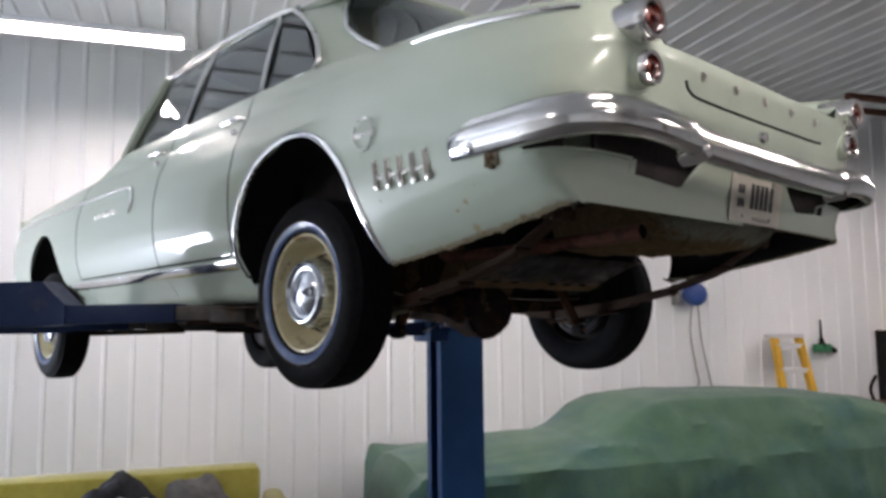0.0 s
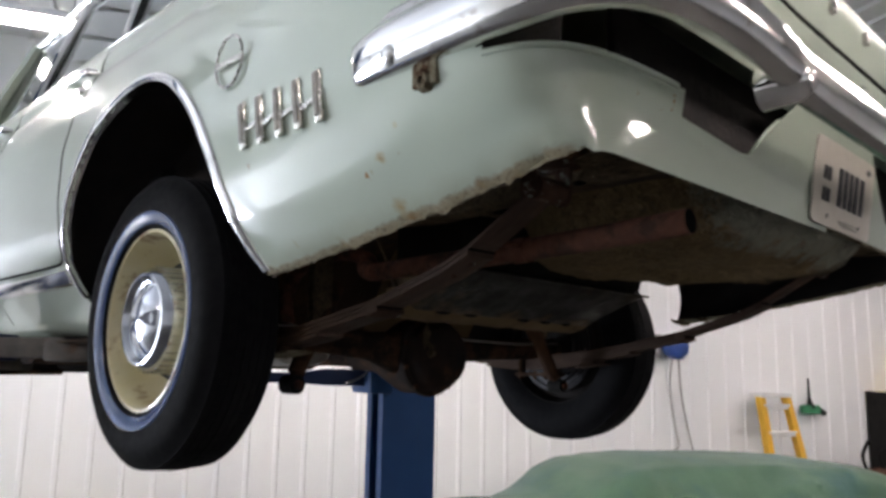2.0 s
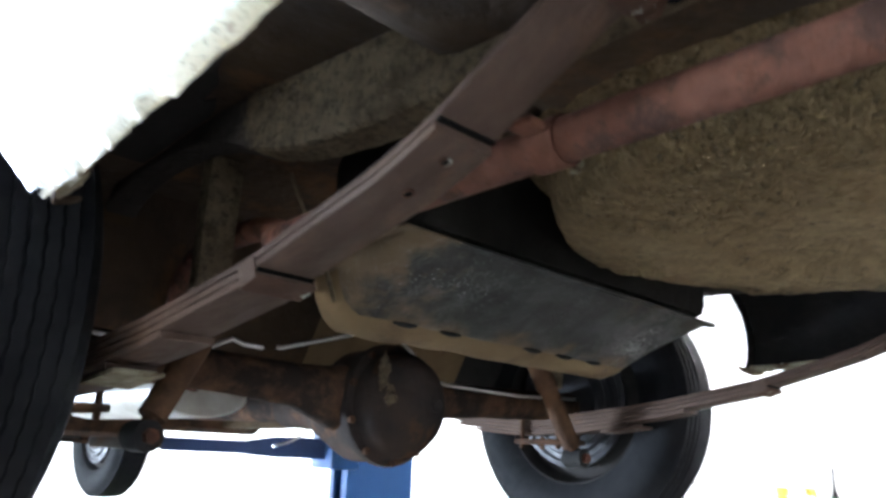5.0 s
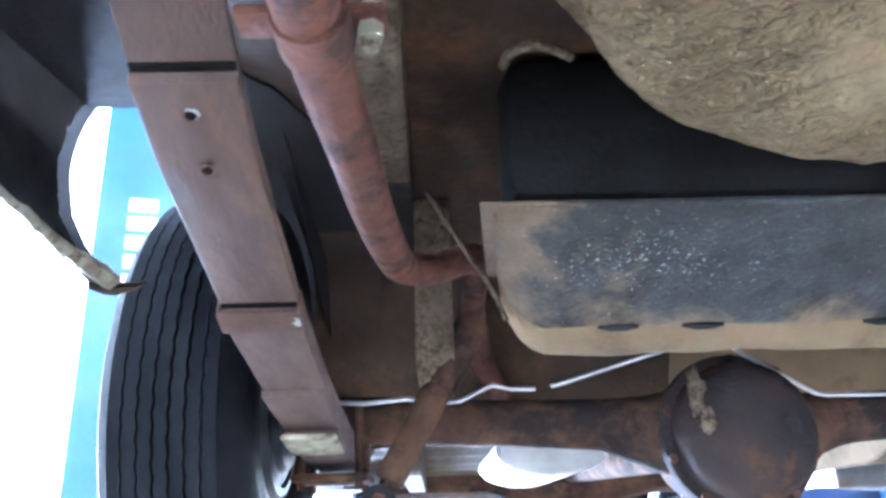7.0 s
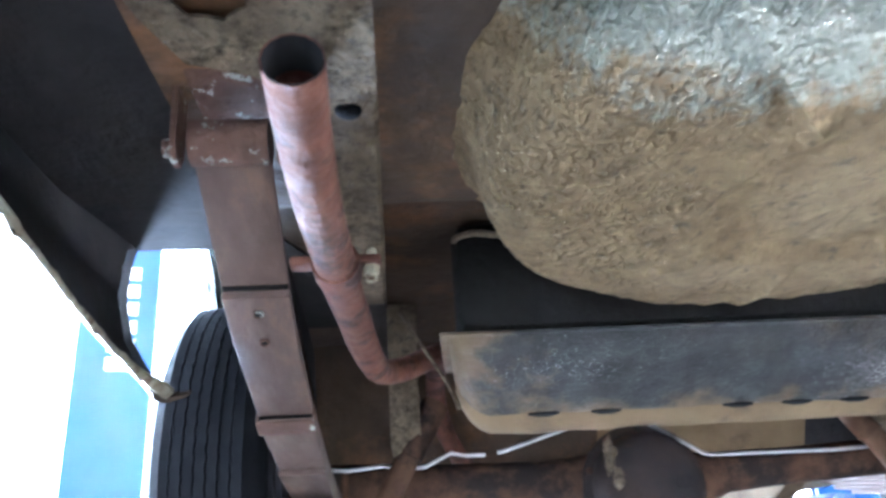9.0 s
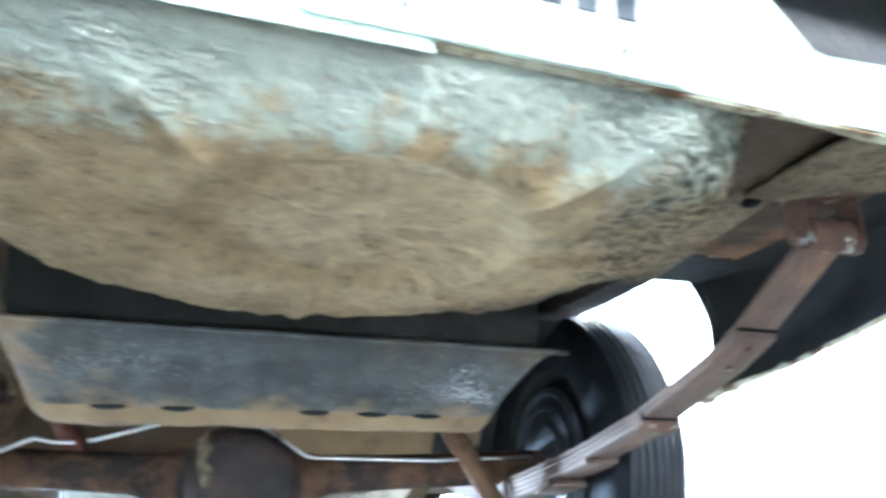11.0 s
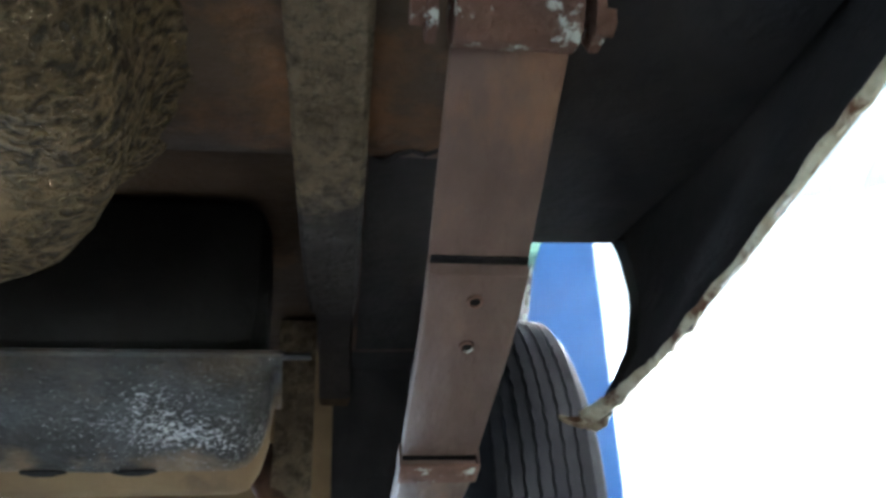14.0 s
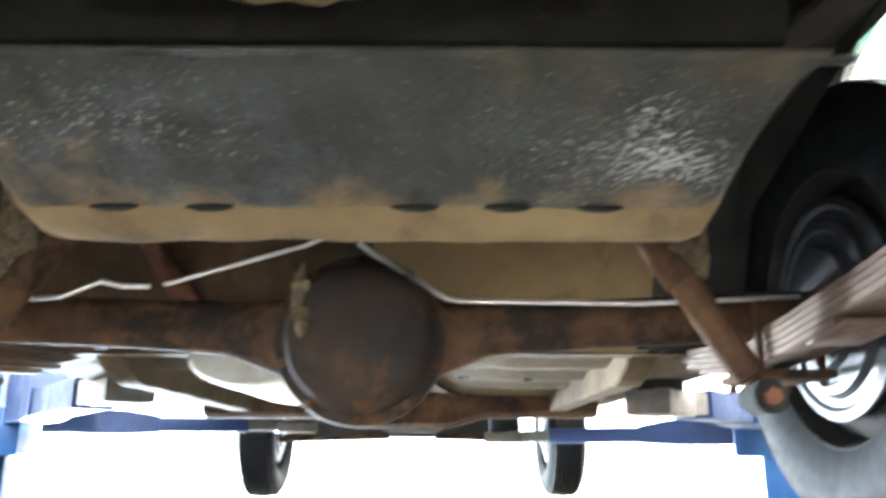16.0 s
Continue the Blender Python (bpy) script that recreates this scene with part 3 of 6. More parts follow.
def half_width(y, z):
    rise = 0.095 * ((-0.44 - y) / 0.6) ** 1.4 if y < -0.44 else 0.0
    w = lerp(z - rise * min(1.0, max(0.0, (2.05 - z) / 0.15)), PX, PW)
    w += 0.055 * min(1.0, max(0.0, (z - 2.35) / 0.10)) * min(1.0, max(0.0, (y + 0.35) / 0.4))
    return w - 0.035 * max(0.0, (y - 2.2) / 1.2) ** 2


def bottom(y):
    return lerp(y, [-1.06, -1.02, -0.96, -0.80, -0.61, -0.44, -0.30, 0.35, 0.42, 2.2, 2.35, 3.05, 3.2, 3.45], [1.868, 1.861, 1.848, 1.817, 1.788, 1.768, 1.76, 1.76, 1.725, 1.725, 1.76, 1.78, 1.80, 1.86])


def shoulder(y):
    return lerp(y, [-1.15, -0.63, -0.10, 0.40, 1.7, 1.8, 1.95, 2.4, 3.0, 3.45], [2.36, 2.405, 2.44, 2.45, 2.45, 2.41, 2.36, 2.325, 2.30, 2.28])


def rear_y(z):
    return lerp(z, [1.80, 1.86, 1.92, 1.95, 2.03, 2.06, 2.10, 2.22, 2.32, 2.45], [1.045, 1.060, 1.066, 1.072, 1.088, 1.10, 1.115, 1.145, 1.14, 1.09])


ARCHES = ((0.003, 0.396, 1.70, 0.49), (2.69, 0.37, 1.66, 0.47))


def arch_ratio(y, z):
    return min((((y - c) / a) ** 2 + ((z - z0) / h) ** 2, c, a, z0, h) for c, a, z0, h in ARCHES)


def side_point(s, y, v):
    z = bottom(y) + (shoulder(y) - bottom(y)) * v
    return Vector((s * half_width(y, z), y, z))


def wrap_point(s, a, v):
    """Round the tail: a from 0 (side, y = -0.6) to 1 (the middle of the back)."""
    n = lerp(v, [0, 0.04, 0.12, 0.4], [36, 20, 11, 8] if s < 0 else [28, 16, 10, 8])
    m = 0.5 ** (1 / n)
    if a < 0.5:
        q = m * math.sin(a * math.pi)
        c = (1 - q ** n) ** (1 / n)
    else:
        c = m * math.sin((1 - a) * math.pi)
        q = (1 - c ** n) ** (1 / n)
    zb = bottom(-0.6 - 0.46 * q) + 0.004 * max(0.0, 1 - c * 1.06)
    top = 2.335 - (0.09 * min(1.0, max(0.0, (0.90 - c) / 0.22)) if c < 0.90 else 0)
    top = lerp(q, [0, 1], [shoulder(-0.6), top])
    z = zb + (top - zb) * v
    tuck = 0.10 * q * q * max(0.0, (z - 2.10) / 0.24) ** 1.3
    return Vector((s * (half_width(-0.6 - 0.46 * q, z) - tuck) * c, -0.6 - (rear_y(z) - 0.6) * q, z))


def cut_arch(bm):
    out = [f for f in bm.faces if arch_ratio(f.calc_center_median().y, f.calc_center_median().z)[0] < 1]
    bmesh.ops.delete(bm, geom=out, context='FACES')
    for v in bm.verts:
        r, c, a, z0, h = arch_ratio(v.co.y, v.co.z)
        if r < 1:
            k = 1 / math.sqrt(max(r, 1e-6))
            x = v.co.x
            v.co.y, v.co.z = c + (v.co.y - c) * k, z0 + (v.co.z - z0) * k


def steps(a, b, d):
    n = max(1, round(abs(b - a) / d))
    return [a + (b - a) * k / n for k in range(n + 1)]


VS = [k / 36 for k in range(37)]


def quarter(bm, s):
    rows = [[side_point(s, y, v) for v in VS] for y in steps(0.405, -0.36, 0.02)[:-1] + steps(-0.36, -0.6, 0.008)]
    rows += [[wrap_point(s, a, v) for v in VS] for a in [k / 90 for k in range(1, 91)]]
    # torn lower lip
    for r in rows:
        y = r[0].y
        if y < -0.44:
            w = noise.noise(Vector((y * 26, s, 0))) * 0.011 + noise.noise(Vector((y * 80, s, 3))) * 0.009
            r[0] = r[0] + Vector((-s * 0.004, 0, w))
    grid(bm, rows)
    cut_arch(bm)


bm = bmesh.new()
quarter(bm, -1)
quarter(bm, 1)
bmesh.ops.remove_doubles(bm, verts=bm.verts, dist=1e-5)
# notches under the bumper: straight outer side, sloping floor and inner side
CUTS = [((0.535, 0, 0), (1, 0, 0)), ((0.535, 0, 1.942), (-0.06, 0, 1)), ((0.305, 0, 1.955), (-0.62, 0, -0.78)), ((0, 0, 2.05), (0, 0, 1))]
for s in (-1, 1):
    for p, n in CUTS:
        near = [f for f in bm.faces if f.calc_center_median().y < -1.0 and 0.15 < s * f.calc_center_median().x < 0.66 and 1.88 < f.calc_center_median().z < 2.09]
        geom = list({v for f in near for v in f.verts} | {e for f in near for e in f.edges}) + near
        bmesh.ops.bisect_plane(bm, geom=geom, dist=1e-5, plane_co=(s * p[0], p[1], p[2]), plane_no=(s * n[0], n[1], n[2]))


def in_notch(c):
    return c.y < -1.0 and abs(c.x) < 0.535 and -0.06 * (abs(c.x) - 0.535) + c.z - 1.942 > 0 and -0.62 * (abs(c.x) - 0.305) - 0.78 * (c.z - 1.955) < 0 and c.z < 2.05


EDGE = 1.977


def in_gap(c):
    return c.y < -0.955 and abs(c.x) > 0.534 and EDGE < c.z < 2.05


near = [f for f in bm.faces if f.calc_center_median().y < -0.85 and abs(f.calc_center_median().x) > 0.52 and 1.93 < f.calc_center_median().z < 2.02]
geom = list({v for f in near for v in f.verts} | {e for f in near for e in f.edges}) + near
bmesh.ops.bisect_plane(bm, geom=geom, dist=1e-5, plane_co=(0, 0, EDGE), plane_no=(0, 0, 1))
gone = [f for f in bm.faces if in_notch(f.calc_center_median()) or in_gap(f.calc_center_median()) and min(v.co.z for v in f.verts) > EDGE - 0.001]
bmesh.ops.delete(bm, geom=gone, context='FACES')
thick(bm, 0.0018)
part("rear_body_panel", bm, QPAINT, car, "mint green rear quarters and valance with a rusty torn lower edge")


def wrap_at(s, a, z):
    lo, hi = 0.0, 1.0
    for i in range(24):
        mid = (lo + hi) / 2
        if wrap_point(s, a, mid).z < z:
            lo = mid
        else:
            hi = mid
    return wrap_point(s, a, lo)


# rolled upper edge of the valance, round the corner and down into the notch
for s in (-1, 1):
    bm = bmesh.new()
    pts = [p for p in (wrap_at(s, k / 120, EDGE) for k in range(10, 110)) if p.y < -0.955 and abs(p.x) > 0.545]
    corner = wrap_at(s, 0.60, 1.95)
    pts += [Vector((s * 0.538, corner.y, 1.972)), Vector((s * 0.534, corner.y + 0.003, 1.956)), Vector((s * 0.533, corner.y + 0.005, 1.949)), Vector((s * 0.526, corner.y + 0.006, 1.943))]
    pts += [Vector((s * x, -rear_y(1.925) + 0.004, 1.942 + 0.06 * (x - 0.535))) for x in (0.50, 0.45, 0.40, 0.35)]
    pts += [Vector((s * 0.320, -rear_y(1.935) + 0.004, 1.934)), Vector((s * 0.306, -rear_y(1.945) + 0.004, 1.948)), Vector((s * 0.268, -rear_y(1.98) + 0.004, 1.985)), Vector((s * 0.238, -rear_y(2.01) + 0.004, 2.008))]
    tube(bm, pts, 0.0045, 8)
    part("valance_edge", bm, MINT, car)
    bm = bmesh.new()
    rows = []
    for x in (0.53, 0.49, 0.44, 0.40, 0.36, 0.32):
        z = 1.942 + 0.06 * (x - 0.535)
        rows.append([Vector((s * x, -rear_y(z) + 0.004 + d, z + h)) for d, h in ((0.0, 0.0), (0.008, 0.004), (0.020, 0.003), (0.030, -0.004))])
    grid(bm, rows)
    thick(bm, 0.0018)
    part("valance_tray", bm, MINT, car)
for s in (-1, 1):
    for name, y0, y1 in (("rear_door", 0.41, 1.075), ("front_door", 1.081, 2.07), ("front_fender", 2.076, 3.42)):
        bm = bmesh.new()
        grid(bm, [[side_point(s, y, v) for v in VS] for y in steps(y0, y1, 0.02)])
        cut_arch(bm)
        thick(bm, 0.0018)
        part(name, bm, MINT, car)

# dark shut lines between the panels
for s in (-1, 1):
    for y, top in ((0.4075, 0.97), (1.078, 0.985), (2.073, 0.985)):
        bm = bmesh.new()
        rows = []
        for k in range(25):
            v = 0.10 + (top - 0.10) * k / 24
            p = side_point(s, y, v)
            rows.append([p + Vector((s * d, q, 0)) for d, q in ((-0.006, -0.004), (0.0007, -0.0035), (0.0007, 0.0035), (-0.006, 0.004))])
        rows = [r for r in rows if arch_ratio(y, r[0].z)[0] > 1.02]
        sweep(bm, rows)
        part("shut_line", bm, TRIMDARK, car, "dark shut line between body panels")

# crumpled end of the lower lip at the wheel arch, bent inwards
for s in (-1, 1):
    bm = bmesh.new()
    rows = []
    for k, (x, y, z, w) in enumerate(((0.722, -0.420, 1.768, 0.010), (0.716, -0.402, 1.768, 0.012), (0.710, -0.390, 1.770, 0.010), (0.702, -0.385, 1.773, 0.008), (0.694, -0.382, 1.775, 0.006), (0.686, -0.381, 1.778, 0.004))):
        j = 0.004 * noise.noise(Vector((k * 1.7, s * 3, 0)))
        rows.append([Vector((s * (x + a), y + b * 0.6, z + c + j)) for a, b, c in ((0, -w, -0.002), (0, 0, -w * 0.7), (0, w, 0.0), (0, 0, w * 0.6))])
    sweep(bm, rows)
    part("torn_lip", bm, LIP if s > 0 else UNDER, car, "crumpled end of the torn lip")

# undercoated inside of the quarters, and their inturned lower lip
for s in (-1, 1):
    bm = bmesh.new()
    lip = [side_point(s, y, 0) for y in steps(-0.40, -0.6, 0.01)] + [wrap_point(s, k / 90, 0) for k in range(1, 45)]
    rows = []
    for p in lip:
        w = lerp(p.y, [-0.60, -0.50, -0.42], [0.006, 0.010, 0.019]) + 0.002 * noise.noise(Vector((p.y * 30, p.x * 9, s))) + 0.002 * noise.noise(Vector((p.y * 110, s, 2)))
        rows.append([p + Vector((-s * 0.0025, 0, 0.002)), p + Vector((-s * w * 0.5, 0, 0.000 + 0.003 * noise.noise(Vector((p.y * 60, s, 7))))), p + Vector((-s * w, 0.0, 0.3 * w + 0.002)), p + Vector((-s * w, 0, 0.5 * w + 0.004)), p + Vector((-s * 0.003, 0, 0.5 * w + 0.003))])
    sweep(bm, rows)
    part("lower_lip", bm, LIP, car, "ragged cream and rust coloured inturned lip")
    bm = bmesh.new()
    rows = []
    for y in steps(-0.30, -0.6, 0.02):
        rows.append([Vector((s * (half_width(y, z) - 0.006), y, z)) for z in [bottom(y) + 0.010 + (2.07 - bottom(y)) * k / 12 for k in range(13)]])
    for a in [k / 60 for k in range(1, 29)]:
        r = []
        for k in range(13):
            p = wrap_point(s, a, 0.015 + 0.40 * k / 12)
            r.append(Vector((p.x - s * 0.007, p.y + 0.009 * min(1, a / 0.2), p.z)))
        rows.append(r)
    grid(bm, rows)
    cut_arch(bm)
    part("inner_quarter_skin", bm, BLACK, car, "black undercoated inside of the quarter panel")

# deck between the fins, hood and cowl, closing the body above
bm = bmesh.new()
rows = []
for y in steps(-1.13, -0.12, 0.06):
    zc = lerp(y, [-1.13, -0.6, -0.12], [2.245, 2.33, 2.42])
    e = shoulder(y)
    rows.append([Vector((x * lerp(y, [-1.13, -0.7], [0.60, 0.66]), y, zc + (min(e, lerp(y, [-1.13, -0.7], [2.33, 2.41])) - zc) * max(0, (abs(x) - 0.72) / 0.28) ** 1.5)) for x in [k / 12 for k in range(-12, 13)]])
grid(bm, rows)
part("trunk_lid", bm, MINT, car)
bm = bmesh.new()
rows = []
for y in steps(1.78, 3.42, 0.1):
    e = shoulder(y)
    rows.append([Vector((x * half_width(y, e), y, e + 0.02 * (1 - x * x))) for x in [k / 10 for k in range(-10, 11)]])
grid(bm, rows)
part("hood", bm, MINT, car)
bm = bmesh.new()
grid(bm, [[Vector((x * 0.755, 3.42 + 0.03 * (1 - x * x), z)) for z in (1.86, 2.0, 2.15, 2.30)] for x in [k / 8 for k in range(-8, 9)]])
part("grille_panel", bm, MINT, car)

# ---- greenhouse ----
ROOF_TOP = 2.87


def roof():
    bm = bmesh.new()
    rows = []
    for y in steps(-0.02, 1.55, 0.08):
        t = (y + 0.02) / 1.57
        crown = ROOF_TOP - 0.05 * (2 * t - 0.95) ** 2 - 0.02
        rows.append([Vector((x * 0.575, y, crown - 0.055 * abs(x) ** 2.6)) for x in [k / 12 for k in range(-12, 13)]])
    grid(bm, rows)
    thick(bm, 0.02)
    return bm


part("roof", roof(), MINT, car)
HEADLINER = material("dark_grey_headliner", (0.07, 0.07, 0.068), (0.09, 0.09, 0.086), 20, 0.9)
bm = bmesh.new()
grid(bm, [[Vector((x * 0.56, y, ROOF_TOP - 0.075 - 0.03 * abs(x) ** 2.6)) for x in [k / 6 for k in range(-6, 7)]] for y in steps(0.0, 1.53, 0.15)])
part("headliner", bm, HEADLINER, car)
for s in (-1, 1):
    # C pillar with rear quarter sheet
    bm = bmesh.new()
    rows = []
    for z, ya, yb in ((2.40, 0.10, -0.40), (2.435, 0.08, -0.27), (2.455, 0.06, -0.225), (2.52, 0.05, -0.12), (2.60, 0.125, -0.01), (2.70, 0.25, 0.052), (2.80, 0.47, 0.06)):
        x = lerp(z, [2.40, 2.435, 2.46, 2.80], [0.712, 0.708, 0.692, 0.575])
        rows.append([Vector((s * (x - 0.05 * k), ya + (yb - ya) * k, z)) for k in (0, 0.25, 0.5, 0.75, 1)])
    grid(bm, rows)
    thick(bm, 0.03)
    part("rear_pillar", bm, MINT, car)
    for name, yb, yt, w in (("door_pillar", 1.075, 1.02, 0.015), ("door_pillar", 0.395, 0.45, 0.012), ("windshield_pillar", 1.73, 1.52, 0.028)):
        bm = bmesh.new()
        pts = curve([(s * 0.70, yb, 2.43), (s * 0.645, (yb + yt) / 2, 2.62), (s * 0.578, yt, 2.80)], 5)
        tube(bm, pts, w, 8)
        part(name, bm, CHROME if w < 0.025 else MINT, car)
    bm = bmesh.new()
    tube(bm, curve([(s * 0.69, 1.78, 2.42), (s * 0.60, 1.56, 2.77), (s * 0.586, 1.45, 2.802), (s * 0.588, 1.0, 2.825), (s * 0.588, 0.45, 2.80), (s * 0.60, 0.30, 2.75), (s * 0.66, 0.10, 2.60), (s * 0.70, 0.01, 2.48), (s * 0.70, 0.03, 2.445)], 6), 0.010, 8)
    part("drip_rail", bm, CHROME, car, "bright window surround")
    bm = bmesh.new()
    tube(bm, [(s * 0.704, 1.75, 2.438), (s * 0.702, 0.10, 2.448)], 0.004, 8)
    part("belt_trim", bm, CHROME, car)
    for y0, y1, t0, t1 in ((1.10, 1.72, 1.05, 1.50), (0.41, 1.055, 0.46, 1.0), (0.03, 0.38, 0.33, 0.44)):
        bm = bmesh.new()
        grid(bm, [[Vector((s * 0.695, y0, 2.43)), Vector((s * 0.695, y1, 2.43))], [Vector((s * 0.635, (y0 + t0) / 2, 2.62)), Vector((s * 0.635, (y1 + t1) / 2, 2.62))], [Vector((s * 0.58, t0, 2.80)), Vector((s * 0.58, t1, 2.80))]])
        thick(bm, 0.004)
        part("side_window", bm, GLASS, car)
# backlight and windshield
for name, a, b in (("rear_window", (-0.66, 2.435, 0.655), (0.0, 2.80, 0.525)), ("windshield", (1.95, 2.44, 0.66), (1.56, 2.80, 0.55))):
    bm = bmesh.new()
    rows = []
    for t in (0, 0.12, 0.25, 0.35, 0.45, 0.58, 0.7, 0.85, 1):
        y, z, w = (a[i] + (b[i] - a[i]) * t for i in range(3))
        bow = lerp(t, [0, 0.25, 0.45, 0.7, 1], [0.39, 0.385, 0.353, 0.248, 0.06]) if name == "rear_window" else -0.22 * (1 - t)
        rows.append([Vector((w * x, y + bow * abs(x) ** 3, z)) for x in [k / 8 for k in range(-8, 9)]])
    edge = [Vector(p) for p in rows[0]] + [Vector(r[-1]) for r in rows[1:]] + [Vector(p) for p in rows[-1][::-1][1:]] + [Vector(r[0]) for r in rows[::-1][1:]]
    grid(bm, rows)
    thick(bm, 0.005)
    w = part(name, bm, GLASS, car)
    bm = bmesh.new()
    tube(bm, edge, 0.011, 8)
    part("window_surround", bm, CHROME, car)

# cabin floor, seats in the dark
bm = bmesh.new()
box(bm, (-0.62, 0.30, 2.02), (0.62, 0.50, 2.50), 0.05)
part("rear_seat", bm, TRIMDARK, car)
bm = bmesh.new()
box(bm, (-0.62, 1.15, 2.02), (0.62, 1.32, 2.48), 0.05)
part("front_seat", bm, TRIMDARK, car)


# ---- wheels ----
def wheel(name, label):
    bm = bmesh.new()
    prof = [(0.182, -0.062), (0.200, -0.074), (0.235, -0.083), (0.262, -0.081), (0.284, -0.070), (0.293, -0.058)]
    for k in range(-3, 4):
        g = k * 0.0165
        prof += [(0.303 - 0.004 * abs(k) / 3, g - 0.0068), (0.303 - 0.004 * abs(k) / 3, g + 0.0068)]
        if k < 3:
            prof += [(0.297, g + 0.0074), (0.297, g + 0.0090)]
    prof += [(0.293, 0.058), (0.284, 0.070), (0.262, 0.081), (0.235, 0.083), (0.200, 0.074), (0.182, 0.062)]
    revolve(bm, prof, 144)
    # zigzag sides of the tread grooves
    for v in bm.verts:
        r = math.hypot(v.co.x, v.co.y)
        if r > 0.296 and abs(v.co.z) < 0.053:
            v.co.z += 0.0011 * (1 if round(math.atan2(v.co.y, v.co.x) / (2 * math.pi) * 144) % 2 else -1)
    w = part(name, bm, RUBBER, car, label)
    # the tyre's bluish sheen, drawn as a coloured ring
    bm = bmesh.new()
    revolve(bm, [(0.196, 0.0740), (0.200, 0.0775), (0.214, 0.0815), (0.222, 0.0825), (0.2235, 0.0800)], 64)
    part("sidewall_stripe", bm, SIDESHEEN, w, "bluish sheen of the sidewall, put in as a coloured ring")
    bm = bmesh.new()
    revolve(bm, [(0.188, 0.060), (0.1865, 0.068), (0.180, 0.069), (0.176, 0.060), (0.171, 0.030), (0.164, 0.000), (0.156, -0.022), (0.142, -0.032), (0.124, -0.024), (0.105, -0.012), (0.0, -0.010)], 56)
    part("rim", bm, RIM, w, "cream painted steel rim with rust spots")
    bm = bmesh.new()
    revolve(bm, [(0.108, -0.016), (0.110, -0.004), (0.108, 0.052), (0.103, 0.066), (0.095, 0.075), (0.089, 0.076), (0.081, 0.064), (0.074, 0.063), (0.066, 0.069), (0.050, 0.077), (0.028, 0.083), (0.0, 0.085)], 48)
    cap = part("hubcap", bm, CAP, w, "domed satin steel hubcap with a dark emblem")
    for k in range(2):
        a = math.pi / 2 + math.pi * k
        bm = bmesh.new()
        vs = [(0.012 * math.cos(a), 0.012 * math.sin(a)), (0.038 * math.cos(a - 0.30), 0.038 * math.sin(a - 0.30)), (0.064 * math.cos(a - 0.26), 0.064 * math.sin(a - 0.26)), (0.064 * math.cos(a + 0.26), 0.064 * math.sin(a + 0.26)), (0.038 * math.cos(a + 0.30), 0.038 * math.sin(a + 0.30))]
        sweep(bm, [[Vector((x, y, h + 0.0004 + lerp(math.hypot(x, y), [0, 0.028, 0.050, 0.066], [0.085, 0.083, 0.077, 0.069]))) for x, y in vs] for h in (0.0, 0.0012)])
        part("hubcap_emblem", bm, INK2, cap, "dark painted wedge of the emblem")
    bm = bmesh.new()
    for k in range(36):
        a = 2 * math.pi * k / 36
        tube(bm, [(0.1095 * math.cos(a), 0.1095 * math.sin(a), -0.002), (0.1078 * math.cos(a), 0.1078 * math.sin(a), 0.053)], 0.0025, 5)
    part("hubcap_ribs", bm, CAP, w)
    # inner faces of the cream rim, their shade put in as black
    bm = bmesh.new()
    revolve(bm, [(0.186, 0.050), (0.180, 0.03), (0.172, -0.03), (0.184, -0.066), (0.188, -0.064)], 56)
    part("rim_barrel", bm, BLACK, w, "inside of the rim, painted dark for its shade")
    bm = bmesh.new()
    revolve(bm, [(0.174, -0.026), (0.160, -0.032), (0.143, -0.038), (0.124, -0.030)], 48)
    part("rim_back", bm, BLACK, w, "back of the rim, painted dark for its shade")
    bm = bmesh.new()
    revolve(bm, [(0.125, -0.005), (0.128, -0.05), (0.150, -0.056), (0.150, -0.062), (0.138, -0.066), (0.132, -0.061), (0.122, -0.063), (0.116, -0.072), (0.104, -0.074), (0.100, -0.069), (0.086, -0.071), (0.080, -0.080), (0.06, -0.084), (0.0, -0.084)], 48)
    part("brake_drum", bm, DRUM, w, "dark ridged brake backing plate")
    for k in range(8):
        a = 2 * math.pi * k / 8
        bm = bmesh.new()
        box(bm, (0.128, -0.015, -0.032), (0.150, 0.015, -0.022), 0.002, Matrix.Rotation(a, 4, 'Z'))
        part("rim_slot", bm, TRIMDARK, w)
    return w


rear_l = wheel("wheel", "black ribbed tyre on a cream rim with a chrome hubcap")
rear_l.matrix_basis = pose(-0.690, 0, 1.700, 0, -90, 0)
for x, y, z, rz in ((0.690, 0, 1.700, 0), (-0.690, 2.705, 1.622, 0), (0.680, 2.705, 1.622, 0)):
    copy_thing(rear_l, Matrix.Translation((x, y, z)) @ Matrix.Rotation(radians(rz), 4, 'Z') @ Matrix.Rotation(radians(90 if x > 0 else -90), 4, 'Y'))


# ---- underside of the car ----
# floor pans
def pan(name, rows, mat, label=""):
    bm = bmesh.new()
    grid(bm, rows)
    thick(bm, 0.003)
    return part(name, bm, mat, car, label)


def bumps(x, y, k=1.0):
    return 0.006 * k * noise.noise(Vector((x * 5, y * 5, 1.7)))


def trunk_z(x, y):
    z = lerp(y, [-1.09, -0.63, -0.585, -0.30, -0.15, 0.10, 0.26], [1.925, 1.925, 1.985, 1.99, 1.985, 1.96, 1.675])
    return z + bumps(x, y)


